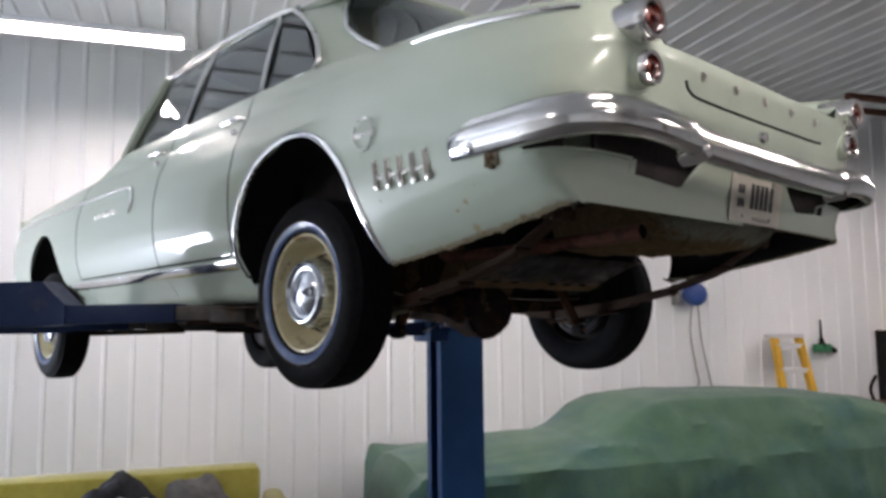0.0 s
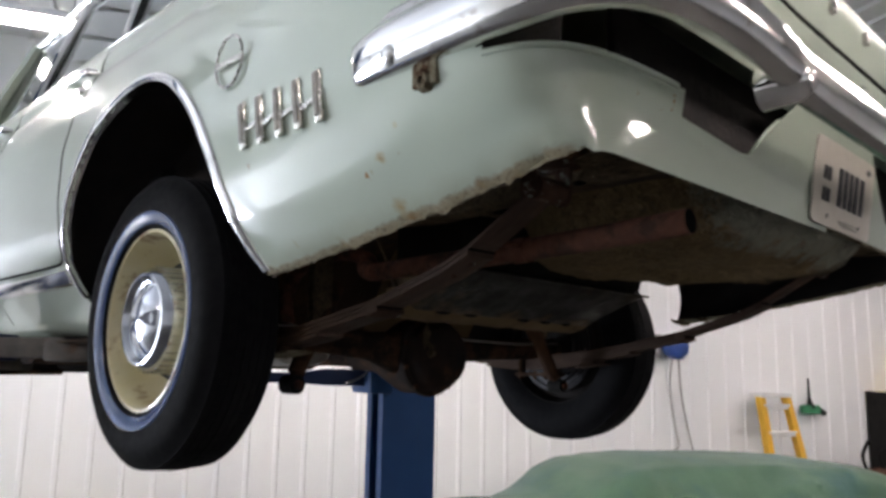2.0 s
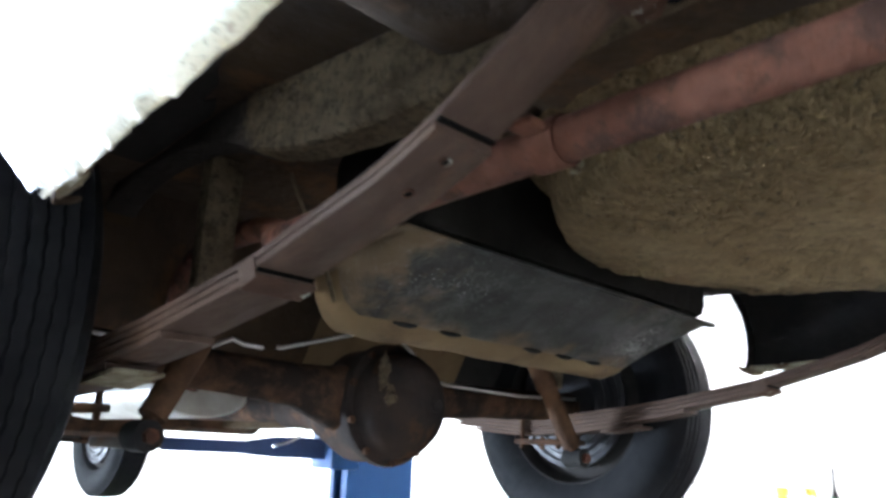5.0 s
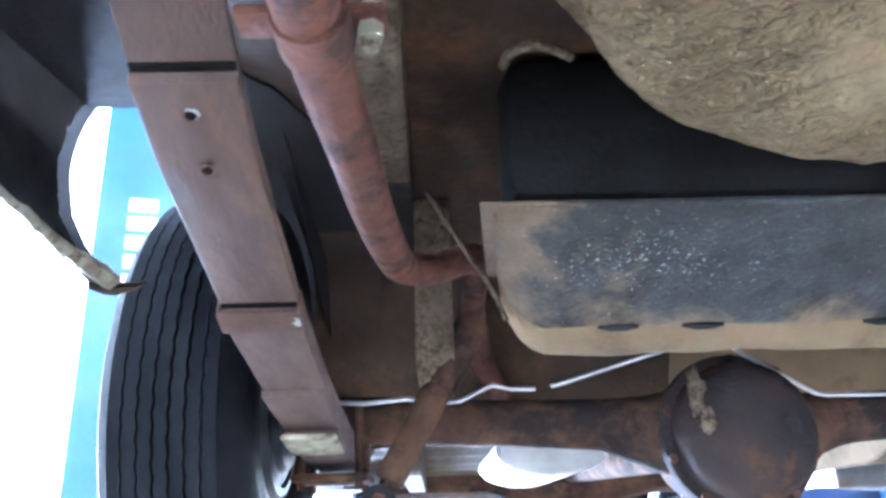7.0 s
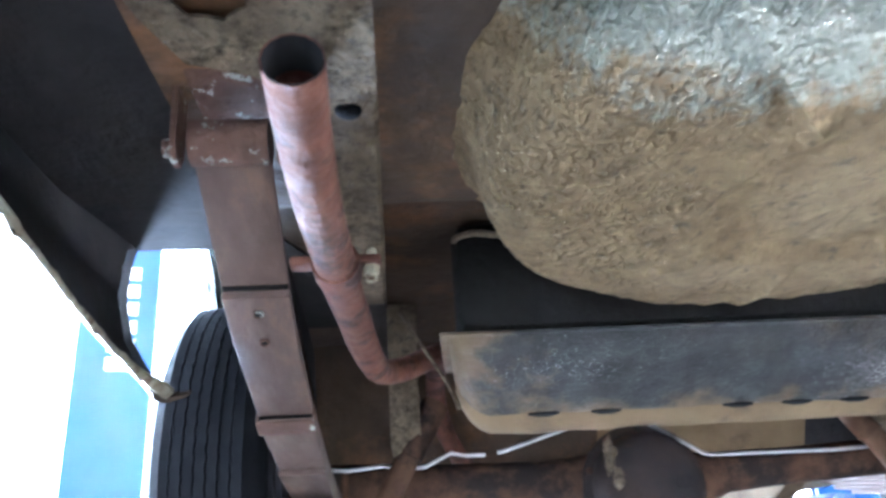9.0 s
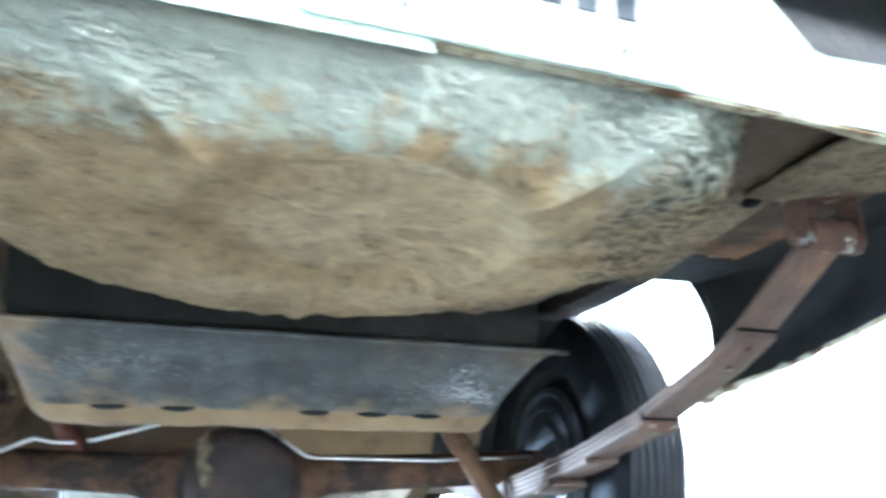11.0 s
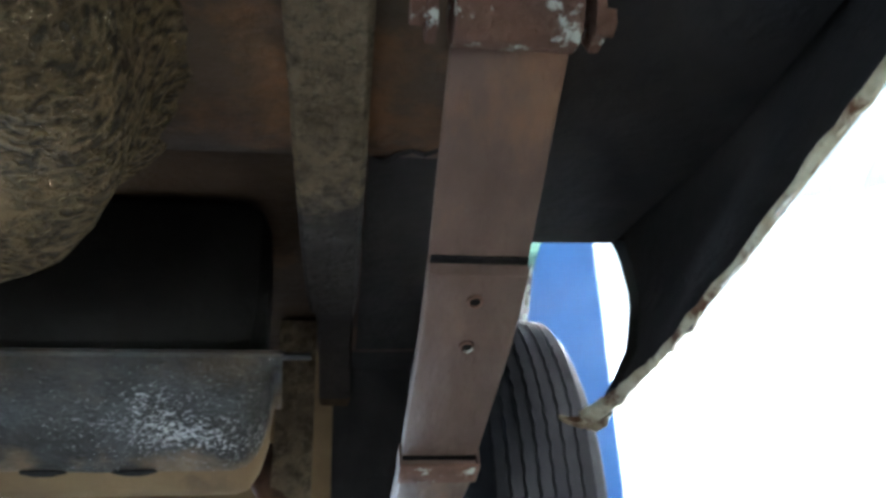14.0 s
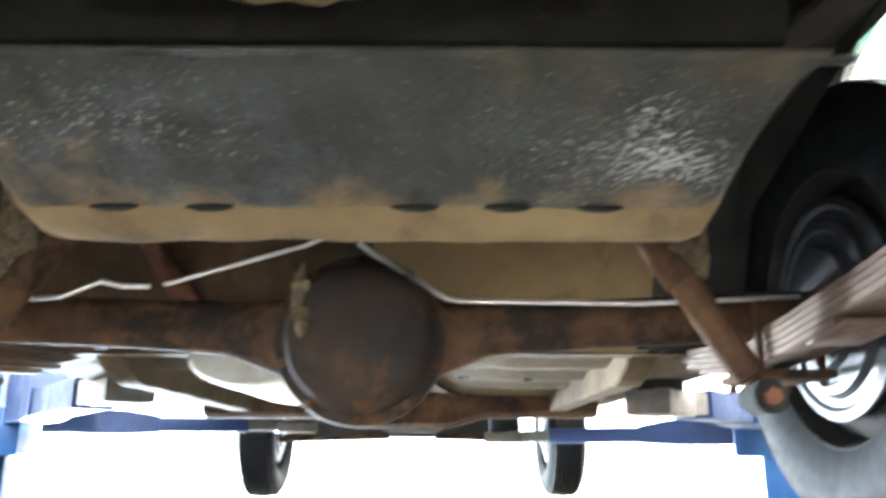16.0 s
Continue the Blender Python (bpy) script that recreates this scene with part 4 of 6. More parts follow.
pan("trunk_floor", [[Vector((x, y, trunk_z(x, y))) for x in [k * 0.05 for k in range(-12, 13)]] for y in steps(-1.04, 0.0, 0.026)], UNDER, "dirty brown trunk floor pan")
# left half of the tan pan below, its shade put in as dark brown
pan("kick_up_side", [[Vector((x, y, trunk_z(x, y))) for x in [k * 0.05 for k in range(-12, 1)]] for y in steps(0.0, 0.26, 0.03)], UNDER)
pan("kick_up_side", [[Vector((x, y, trunk_z(x, y))) for x in [k * 0.05 for k in range(9, 13)]] for y in steps(0.0, 0.26, 0.03)], BLACK)
pan("kick_up_pan", [[Vector((x, y, trunk_z(x, y))) for x in [k * 0.05 for k in range(0, 10)]] for y in steps(0.0, 0.26, 0.03)], KICK, "pale tan sloping floor pan over the axle")
rows = []
for y in steps(0.26, 2.35, 0.05):
    r = []
    for x in [k * 0.045 for k in range(-15, 16)]:
        z = 1.672 + 0.11 * math.exp(-(x / 0.11) ** 2)
        z += 0.012 * (1 if 0.22 < abs(x) < 0.5 and int(y * 9) % 2 else 0)
        r.append(Vector((x, y, z)))
    rows.append(r)
pan("cabin_floor", rows, PANFLOOR, "tan dusty ribbed floor pan")
for s in (-1, 1):
    # outer drop-offs and inner wheel housings
    pan("trunk_side_floor", [[Vector((s * x, y, 1.962 + 0.036 * max(0.0, (y + 0.62) / 0.28) + 0.01 * (x - 0.6) + bumps(x, y) * 0.5)) for x in (0.60, 0.66, 0.72, lerp(y, [-1.03, -0.93], [0.735, 0.785]))] for y in steps(-1.01, -0.34, 0.05)], BLACK)
    # black sheet beside the spring, standing in for a dark recess, its edge ragged
    rows = []
    for x in steps(0.484, 0.598, 0.0095):
        y0 = -0.645 + 0.10 * max(0.0, 0.535 - x) if s > 0 else -0.424 + (0.588 - x) * 2.0
        y0 += 0.055 * noise.noise(Vector((x * 38, s, 5))) + 0.02 * noise.noise(Vector((x * 120, s, 9)))
        rows.append([Vector((s * x, y0 + (-0.02 - y0) * k / 14, trunk_z(s * x, y0 + (-0.02 - y0) * k / 14) - 0.004)) for k in range(15)])
    pan("undercoat_sheet", rows, BLACK, "black ragged sheet in place of a dark floor recess")
    rows = []
    for k in range(25):
        a = math.pi * (0.165 + 0.865 * k / 24)
        y, z = 0.03 - 0.432 * math.cos(a), 1.79 + 0.42 * math.sin(a)
        out = min(0.80, half_width(y, z) - 0.012)
        rows.append([Vector((s * (0.575 + (out - 0.575) * q), y, z)) for q in (0.0, 0.12, 0.45, 0.8, 1.0)])
    bm = bmesh.new()
    vv = grid(bm, rows)
    bm.faces.new([r[0] for r in vv])
    part("wheel_housing", bm, BLACK, car, "black undercoated wheel housing")
    rows = []
    for k in range(25):
        a = math.pi * (0.06 + 0.88 * k / 24)
        y, z = 2.69 - 0.42 * math.cos(a), 1.64 + 0.51 * math.sin(a)
        rows.append([Vector((s * x, y, z)) for x in (0.50, 0.60, 0.68, 0.775)])
    bm = bmesh.new()
    vv = grid(bm, rows)
    bm.faces.new([r[0] for r in vv])
    part("wheel_housing", bm, BLACK, car, "black undercoated wheel housing")
    # frame rail
    bm = bmesh.new()
    pts = [(-1.03, 1.93), (-0.80, 1.905), (-0.55, 1.885), (-0.35, 1.90), (-0.15, 1.96), (0.10, 1.93), (0.24, 1.72), (0.36, 1.640), (0.6, 1.630), (1.6, 1.630), (2.1, 1.66)]
    rows = []
    for p in curve([(0, y, z) for y, z in pts], 12):
        n1 = 0.004 * noise.noise(Vector((s * 3, p.y * 25, 0)))
        rows.append([Vector((s * x, p.y, p.z + dz + n1)) for x, dz in ((0.427, 0.11), (0.427, 0.004), (0.431, 0), (0.474, 0), (0.478, 0.004), (0.478, 0.11))])
    cut = [i for i, r in enumerate(rows) if r[2].y < 0.12][-1]
    sweep(bm, rows[:cut + 1])
    part("frame_rail", bm, BOXRAIL, car, "boxed frame rail, mud-caked, black towards the front")
    bm = bmesh.new()
    sweep(bm, rows[cut:])
    part("side_member", bm, PANFLOOR, car, "brown dusty side member under the cabin floor")
    for y, z, r in ((-0.846, 1.9095, 0.0105), (-0.94, 1.918, 0.007)):
        bm = bmesh.new()
        revolve(bm, [(0.0, 0), (r * 0.8, 0), (r, 0.0012), (r * 1.15, 0.004)], 20, pose(s * 0.452, y, z - 0.003, -5))
        part("drain_hole", bm, HOLE, car, "dark hole in the frame rail")
    # rocker
    bm = bmesh.new()
    prof = [(0.60, 1.74), (0.60, 1.69), (0.635, 1.685), (0.665, 1.70), (0.690, 1.722), (0.700, 1.742), (0.69, 1.75)]
    rows = [[Vector((s * x, y, z)) for x, z in prof] for y in (0.36, 0.6, 1.5, 2.28)]
    rows.insert(0, [Vector((s * (x + (0.69 - x) * 0.85), 0.25, z + (1.728 - z) * 0.85)) for x, z in prof])
    sweep(bm, rows)
    part("rocker_panel", bm, MINT, car)
    bm = bmesh.new()
    rows = []
    for y in steps(0.43, 2.24, 0.06):
        prof = [(half_width(y, z) + d, z) for d, z in ((-0.004, 1.836), (0.004, 1.834), (0.006, 1.828), (0.006, 1.808), (0.004, 1.801), (-0.004, 1.799))]
        rows.append([Vector((s * x, y, z)) for x, z in prof])
    sweep(bm, rows)
    part("rocker_trim", bm, CHROME, car, "polished rocker trim strip")
    bm = bmesh.new()
    tube(bm, [Vector((s * half_width(y, z), y, z)) for y, z in [(0.413, 1.905), (0.416, 1.875), (0.424, 1.858), (0.445, 1.850)] + [(y, 1.848) for y in steps(0.50, 2.06, 0.06)]], 0.0035, 6)
    part("door_seam", bm, TRIMDARK, car)
    # chrome lip of the wheel arch
    bm = bmesh.new()
    rows = []
    for k in range(49):
        a = math.pi * (0.045 + 0.91 * k / 48)
        c = Vector((math.cos(a), math.sin(a)))
        y, z = 0.012 - 0.405 * c.x, 1.70 + 0.49 * c.y
        x = half_width(y, z)
        o = Vector((0, -c.x, c.y))
        rows.append([Vector((s * (x + dx), y, z)) + o * q for dx, q in ((0.006, -0.002), (0.008, 0.006), (0.005, 0.016), (0.0, 0.018), (-0.014, -0.002), (-0.012, -0.005))])
    sweep(bm, rows)
    part("arch_trim", bm, CHROME, car, "bright wheel arch moulding")

# spare wheel well: a deep round pan, cut off at the valance
bm = bmesh.new()
rows = []
prof = [(1.12, 1.93), (1.06, 1.915), (1.03, 1.895), (1.02, 1.875), (1.005, 1.855), (0.985, 1.842), (0.95, 1.834), (0.90, 1.829), (0.84, 1.826)]
prof += [(0.84 - 0.04 * k, 1.826 - 0.0006 * k) for k in range(1, 10)] + [(0.46, 1.822), (0.42, 1.832), (0.38, 1.835), (0.30, 1.836), (0.2, 1.836), (0.1, 1.836), (0.02, 1.836)]
for k in range(168):
    a = 2 * math.pi * k / 168
    r = []
    for q, z in prof:
        x, y = 0.340 * q * math.cos(a), 0.340 * q * math.sin(a)
        back = -0.222 - 0.01 * (q - 1)
        y = max(y, back)
        rib = 0.007 * max(0, math.cos(8 * a)) ** 24 * (1 if 0.48 < q < 0.95 else 0)
        zz = z + 0.008 * noise.noise(Vector((x * 9, y * 9, 0))) + min(1, q * 4) * (0.0045 * noise.noise(Vector((x * 45, y * 45, 5))) + 0.0025 * noise.noise(Vector((x * 110, y * 110, 9)))) - rib
        if y < -0.13:
            zz += 0.05 * ((-0.13 - y) / 0.09) ** 1.6
        r.append(Vector((x + 0.004, y - 0.826, min(zz, 1.93))))
    rows.append(r)
vv = grid(bm, rows, close_v=True)
bm.faces.new([r[-1] for r in vv])
part("spare_wheel_well", bm, WELL, car, "tan mud-caked round spare wheel well")

# fuel tank
bm = bmesh.new()
TX0, TX1 = -0.350, 0.403
prof = [(-0.452, 1.817), (-0.444, 1.809), (-0.40, 1.790), (-0.35, 1.765), (-0.304, 1.741), (-0.285, 1.735), (-0.272, 1.737), (-0.264, 1.75), (-0.256, 1.81)]


def taper(x, y):
    return lerp(y, [-0.464, -0.245], [1.0, 0.945] if x < 0 else [1.0, 0.960])


def tapered(bm):
    mid = (TX0 + TX1) / 2
    for v in bm.verts:
        v.co.x = mid + (v.co.x - mid) * taper(v.co.x, v.co.y)
    return bm


def tank_pt(u, y, z):
    x = TX0 + (TX1 - TX0) * u
    e = min(u, 1 - u) * (TX1 - TX0)
    lift = 0.0
    r = 0.06 if u < 0.5 else 0.035
    if e < r:
        lift = (1 - math.sqrt(max(0, 1 - (1 - e / r) ** 2)))
    low = 1.817 - z
    x = (TX0 + TX1) / 2 + (x - (TX0 + TX1) / 2) * taper(x, y)
    return Vector((x, y, 1.817 - low * (1 - lift) + 0.003 * noise.noise(Vector((x * 12, y * 12, 2))) * (1 if low > 0.01 else 0)))


us = sorted({k / 30 for k in range(31)} | {0.004, 0.015, 0.03, 0.05, 0.07, 0.95, 0.97, 0.985, 0.996, 0.93})
grid(bm, [[tank_pt(u, y, z) for u in us] for y, z in prof])
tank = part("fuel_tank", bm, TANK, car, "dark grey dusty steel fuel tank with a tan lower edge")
bm = bmesh.new()
box(bm, (TX0 - 0.012, -0.464, 1.817), (TX1 + 0.008, -0.245, 1.821), 0.0015)
box(bm, (TX1 + 0.004, -0.452, 1.8185), (TX1 + 0.034, -0.438, 1.8225), 0.001)
part("tank_seam", tapered(bm), TANK, tank, "thin rolled seam round the tank")
# upper half: the shade above the seam is put into its near-black colour
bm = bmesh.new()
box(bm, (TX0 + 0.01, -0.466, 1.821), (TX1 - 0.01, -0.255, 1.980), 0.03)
part("tank_upper_half", tapered(bm), TANKTOP, tank, "upper half of the tank, its shade put in as black")
bm = bmesh.new()
rows = []
for u in us[1:-1]:
    w = Vector((0, 0, 0.003 * noise.noise(Vector((u * 9, 0, 0)))))
    rows.append([tank_pt(u, y, z) + w for y, z in ((-0.306, 1.7432), (-0.285, 1.728), (-0.262, 1.720), (-0.245, 1.722), (-0.245, 1.728), (-0.265, 1.730), (-0.29, 1.741))])
sweep(bm, rows)
part("tank_flange", bm, KICK, tank, "tan dented lower flange of the tank")
for x in (-0.208, -0.117, 0.079, 0.168, 0.256):
    bm = bmesh.new()
    tube(bm, [(x - 0.022, -0.303, 1.7400), (x - 0.008, -0.303, 1.7390), (x + 0.008, -0.303, 1.7390), (x + 0.022, -0.303, 1.7400)], [0.002, 0.0042, 0.0042, 0.002], 8)
    part("tank_slot", bm, TRIMDARK, tank, "narrow dark slot")
for x in (-0.345,):
    bm = bmesh.new()
    tube(bm, curve([(-0.409, -0.292, 1.906), (-0.374, -0.293, 1.845), (-0.341, -0.294, 1.788), (-0.326, -0.294, 1.752)], 5), 0.0030, 8)
    part("tank_strap", bm, RAIL, tank, "thin tank strap")


# leaf springs
def spring_mid(y):
    return lerp(y, [-0.842, -0.72, -0.665, -0.494, -0.30, -0.20, -0.10, 0.06, 0.25, 0.52], [1.874, 1.804, 1.780, 1.730, 1.694, 1.680, 1.668, 1.660, 1.675, 1.735])


for s in (-1, 1):
    sp = None
    for k, (ya, yb) in enumerate(((-0.842, 0.52), (-0.722, 0.46), (-0.505, 0.36), (-0.34, 0.26), (-0.22, 0.20))):
        bm = bmesh.new()
        ys = steps(ya, yb, 0.03)
        rows = []
        for y in ys:
            z = spring_mid(y) - 0.0085 * k
            w = 0.0305
            rows.append([Vector((s * 0.545 + x, y, z + dz)) for x, dz in ((-w, 0), (-w, -0.006), (-w + 0.002, -0.0075), (w - 0.002, -0.0075), (w, -0.006), (w, 0))])
        sweep(bm, rows)
        if sp is None:
            sp = part("leaf_spring", bm, LEAF, car, "rusty brown steel leaf spring with five leaves")
        else:
            part("spring_leaf", bm, LEAF, sp)
    # dark strips for the shadow line and rust in the steps at the leaf ends
    for y, z in ((-0.724, spring_mid(-0.724) - 0.0075), (-0.507, spring_mid(-0.507) - 0.016)):
        bm = bmesh.new()
        box(bm, (-0.0300, -0.003, -0.0016), (0.0300, 0.002, 0.001), 0.0006, Matrix.Translation((s * 0.545, y, z)) @ Matrix.Rotation(radians(-24), 4, 'X'))
        part("leaf_step", bm, HOLE, sp, "dark strip for the shadow and rust at a leaf end")
    for y in (-0.703, -0.664):
        bm = bmesh.new()
        z = spring_mid(y) - 0.016
        revolve(bm, [(0.0052, 0.0), (0.0054, 0.0020), (0.0040, 0.0026), (0.0030, 0.0008), (0.0, 0.0006)], 14, pose(s * 0.545, y, z, 180 - 24, 0, 0))
        rivet = part("spring_bolt", bm, CRUST, sp, "small hollow rivet head")
        bm = bmesh.new()
        revolve(bm, [(0.0, 0.0014), (0.0034, 0.0014)], 12, pose(s * 0.545, y, z - 0.0002, 180 - 24, 0, 0))
        part("rivet_hole", bm, HOLE, rivet)
    # clip round the leaves
    bm = bmesh.new()
    z = spring_mid(-0.494)
    m = Matrix.Translation((s * 0.545, -0.494, z - 0.012)) @ Matrix.Rotation(radians(-20), 4, 'X')
    box(bm, (-0.0325, -0.014, -0.0140), (0.0325, 0.014, -0.0112), 0.001, m)
    part("spring_clip", bm, CRUST, sp, "steel clip round the leaves")
    bm = bmesh.new()
    box(bm, (-0.0330, -0.013, -0.0135), (-0.0308, 0.013, 0.008), 0.0006, m)
    part("clip_side", bm, LEAF, sp)
    bm = bmesh.new()
    box(bm, (0.0308, -0.013, -0.0135), (0.0330, 0.013, 0.008), 0.0006, m)
    part("clip_side", bm, LEAF, sp)
    bm = bmesh.new()
    box(bm, (-0.0308, -0.030, -0.003), (0.0308, 0.055, 0.003), 0.002, Matrix.Translation((s * 0.545, -0.212, spring_mid(-0.212) - 0.0455)) @ Matrix.Rotation(radians(-8), 4, 'X'))
    part("spring_pad", bm, LIP if s < 0 else LEAF, sp, "pale worn plate under the leaf ends" if s < 0 else "rusty plate under the leaf ends")
    # eye, shackle plates, hanger
    bm = bmesh.new()
    tube(bm, [(s * 0.545 - 0.031, -0.850, 1.879), (s * 0.545 + 0.031, -0.850, 1.879)], 0.019, 18)
    part("spring_eye", bm, CRUST, sp, "rolled spring eye with a rubber bush")
    for dx in (-0.042, 0.040):
        bm = bmesh.new()
        sweep(bm, [[Vector((s * 0.545 + dx + q, -0.852 + a, 1.872 + b)) for a, b in ((-0.014, 0), (-0.016, 0.05), (-0.022, 0.085), (0.006, 0.085), (0.012, 0.05), (0.014, 0.0), (0.007, -0.012), (-0.007, -0.012))] for q in (-0.0025, 0.0025)])
        part("shackle_plate", bm, CRUST, sp, "rusty shackle side plate")
        bm = bmesh.new()
        tube(bm, [(s * 0.545 + dx * 1.04, -0.852, 1.874), (s * 0.545 + dx * 1.24, -0.852, 1.874)], 0.008, 6)
        part("shackle_nut", bm, CRUST, sp, "pale crusted shackle nut")
    bm = bmesh.new()
    box(bm, (s * 0.529 - 0.049, -0.895, 1.920), (s * 0.529 + 0.049, -0.81, 1.938), 0.005)
    part("spring_hanger", bm, CRUST, car, "rusty spring hanger bracket")
    # gusset between the rail and the rear valance, rusted through
    bm = bmesh.new()
    edge = [(0.428, -0.86), (0.481, -0.859), (0.52, -0.90), (0.567, -0.915), (0.585, -0.97), (0.60, -1.045), (0.428, -1.045)]
    bite = []
    for k in range(14):
        a = 2 * math.pi * k / 14
        q = 1 + 0.35 * noise.noise(Vector((math.cos(a) * 2, math.sin(a) * 2, s)))
        bite.append((0.535 + 0.024 * q * math.cos(a), -0.985 + 0.017 * q * math.sin(a)))
    es = []
    for ring in (edge, bite):
        vs = [bm.verts.new((s * x, y, 1.910 + 0.003 * noise.noise(Vector((x * 30, y * 30, s))))) for x, y in ring]
        es += [bm.edges.new((vs[i], vs[(i + 1) % len(vs)])) for i in range(len(vs))]
    bmesh.ops.triangle_fill(bm, use_beauty=True, edges=es)
    thick(bm, 0.003)
    part("rail_gusset", bm, RAIL, car, "tan mud-caked gusset plate with a rusted hole", False)
    # U-bolts and plate at the axle
    bm = bmesh.new()
    box(bm, (s * 0.545 - 0.05, -0.065, 1.600), (s * 0.545 + 0.05, 0.065, 1.611), 0.003)
    part("spring_plate", bm, AXLE, sp)
    for dy in (-0.05, 0.05):
        for dx in (-0.038, 0.038):
            bm = bmesh.new()
            tube(bm, [(s * 0.545 + dx, dy, 1.590), (s * 0.545 + dx, dy, 1.700)], 0.0055, 8)
            part("u_bolt", bm, AXLE, sp)
    # shock absorber
    a, b = Vector((s * 0.475, -0.120, 1.576)), Vector((s * 0.350, -0.092, 1.800))
    bm = bmesh.new()
    tube(bm, [a, a.lerp(b, 0.08), a.lerp(b, 0.09), a.lerp(b, 0.6), a.lerp(b, 0.61), b], [0.010, 0.010, 0.019, 0.020, 0.023, 0.024], 16)
    sh = part("shock_absorber", bm, AXLE, car, "rusty brown tubular shock absorber")
    bm = bmesh.new()
    tube(bm, [a + Vector((0, -0.022, -0.004)), a + Vector((0, 0.022, -0.004))], 0.020, 16)
    part("shock_bush", bm, TRIMDARK, sh)
    bm = bmesh.new()
    tube(bm, [a + Vector((0, -0.032, -0.004)), a + Vector((0, -0.020, -0.004))], 0.010, 6)
    part("shock_nut", bm, PIPE, sh, "rusty nut")
    # dust-coloured brace behind the pipe / over the axle
    bm = bmesh.new()
    sweep(bm, [[Vector((s * x, y, z)) for x, y, z in r] for r in (((0.378, -0.125, 1.97), (0.428, -0.125, 1.97), (0.428, -0.10, 1.97), (0.378, -0.10, 1.97)), ((0.378, -0.122, 1.745), (0.428, -0.122, 1.735), (0.428, -0.10, 1.735), (0.378, -0.10, 1.745)), ((0.392, -0.12, 1.725), (0.424, -0.12, 1.712), (0.424, -0.10, 1.712), (0.392, -0.10, 1.725)))])
    part("bump_stop_bracket", bm, RAIL, car)

# rear axle
bm = bmesh.new()
tube(bm, [(-0.63, 0, 1.690), (-0.30, 0, 1.676), (-0.17, 0, 1.670), (-0.12, 0, 1.662), (-0.05, 0, 1.652), (0.05, 0, 1.652), (0.12, 0, 1.662), (0.17, 0, 1.670), (0.30, 0, 1.676), (0.63, 0, 1.690)], [0.033, 0.032, 0.036, 0.046, 0.066, 0.066, 0.046, 0.036, 0.032, 0.033], 20)
axle = part("rear_axle", bm, AXLE, car, "rusty rear axle tubes with a round differential")
bm = bmesh.new()
revolve(bm, [(0.0, 0.130), (0.045, 0.128), (0.077, 0.112), (0.090, 0.090), (0.094, 0.062), (0.106, 0.058), (0.108, 0.045), (0.100, 0.03), (0.10, -0.03), (0.075, -0.09), (0.045, -0.16), (0.04, -0.26), (0.0, -0.26)], 40, pose(0.005, 0.0, 1.648, 90, 0, 0))
diff = part("differential", bm, DIFF, axle, "round rusty differential housing with oily cover")
for k in range(10):
    a = 2 * math.pi * (k + 0.5) / 10
    bm = bmesh.new()
    tube(bm, [(0.005 + 0.100 * math.cos(a), -0.056, 1.648 + 0.100 * math.sin(a)), (0.005 + 0.100 * math.cos(a), -0.066, 1.648 + 0.100 * math.sin(a))], 0.0065, 6)
    part("cover_bolt", bm, AXLE, diff)
bm = bmesh.new()
tube(bm, [(0.045, -0.118, 1.648), (0.045, -0.132, 1.648)], 0.012, 8)
part("filler_plug", bm, DIFF, diff, "square filler plug")
bm = bmesh.new()
tube(bm, [(-0.057, -0.10, 1.652), (-0.057, -0.132, 1.652)], [0.012, 0.007], 8)
part("vent_lug", bm, RAIL, diff, "tan crusted lug")
for x, z, a, b, q in ((-0.062, 1.690, 0.012, 0.034, 1), (-0.056, 1.660, 0.008, 0.016, 5)):
    bm = bmesh.new()
    bmesh.ops.create_icosphere(bm, subdivisions=4, radius=1)
    for v in bm.verts:
        k = 1 + 0.45 * noise.noise(v.co * 1.7 + Vector((q, 0, 0))) + 0.25 * noise.noise(v.co * 5 + Vector((0, q, 0)))
        r = math.hypot(x - 0.005, z - 1.648)
        v.co = Vector((x + v.co.x * a * k, -0.128 + 0.95 * max(0, r - 0.040) ** 1.2 + v.co.y * 0.006 * k, z + v.co.z * b * k))
    part("mud_crust", bm, RAIL, diff, "tan crust of dried mud")
bm = bmesh.new()
tube(bm, [(0, 0.2, 1.645), (0.0, 1.0, 1.665), (0.0, 1.55, 1.685)], 0.030, 16)
part("drive_shaft", bm, AXLE, car, "rusty drive shaft")

# front crossmember, oil pan, control arms and tie rods
bm = bmesh.new()
box(bm, (-0.44, 2.42, 1.50), (0.44, 2.62, 1.60), 0.02)
part("front_crossmember", bm, BLACK, car, "dark boxed front crossmember")
bm = bmesh.new()
box(bm, (-0.14, 1.95, 1.515), (0.14, 2.40, 1.66), 0.04)
part("oil_pan", bm, BLACK, car, "dark oily sump")
bm = bmesh.new()
sweep(bm, [[Vector((x, y, z)) for y, z in ((1.24, 1.68), (1.25, 1.625 - d), (1.29, 1.612 - d), (1.36, 1.612 - d), (1.40, 1.625 - d), (1.41, 1.68))] for x, d in ((-0.57, 0.0), (-0.25, 0.0), (-0.14, 0.03), (0.14, 0.03), (0.25, 0.0), (0.57, 0.0))])
part("gearbox_crossmember", bm, AXLE, car, "dark rusty crossmember under the floor")
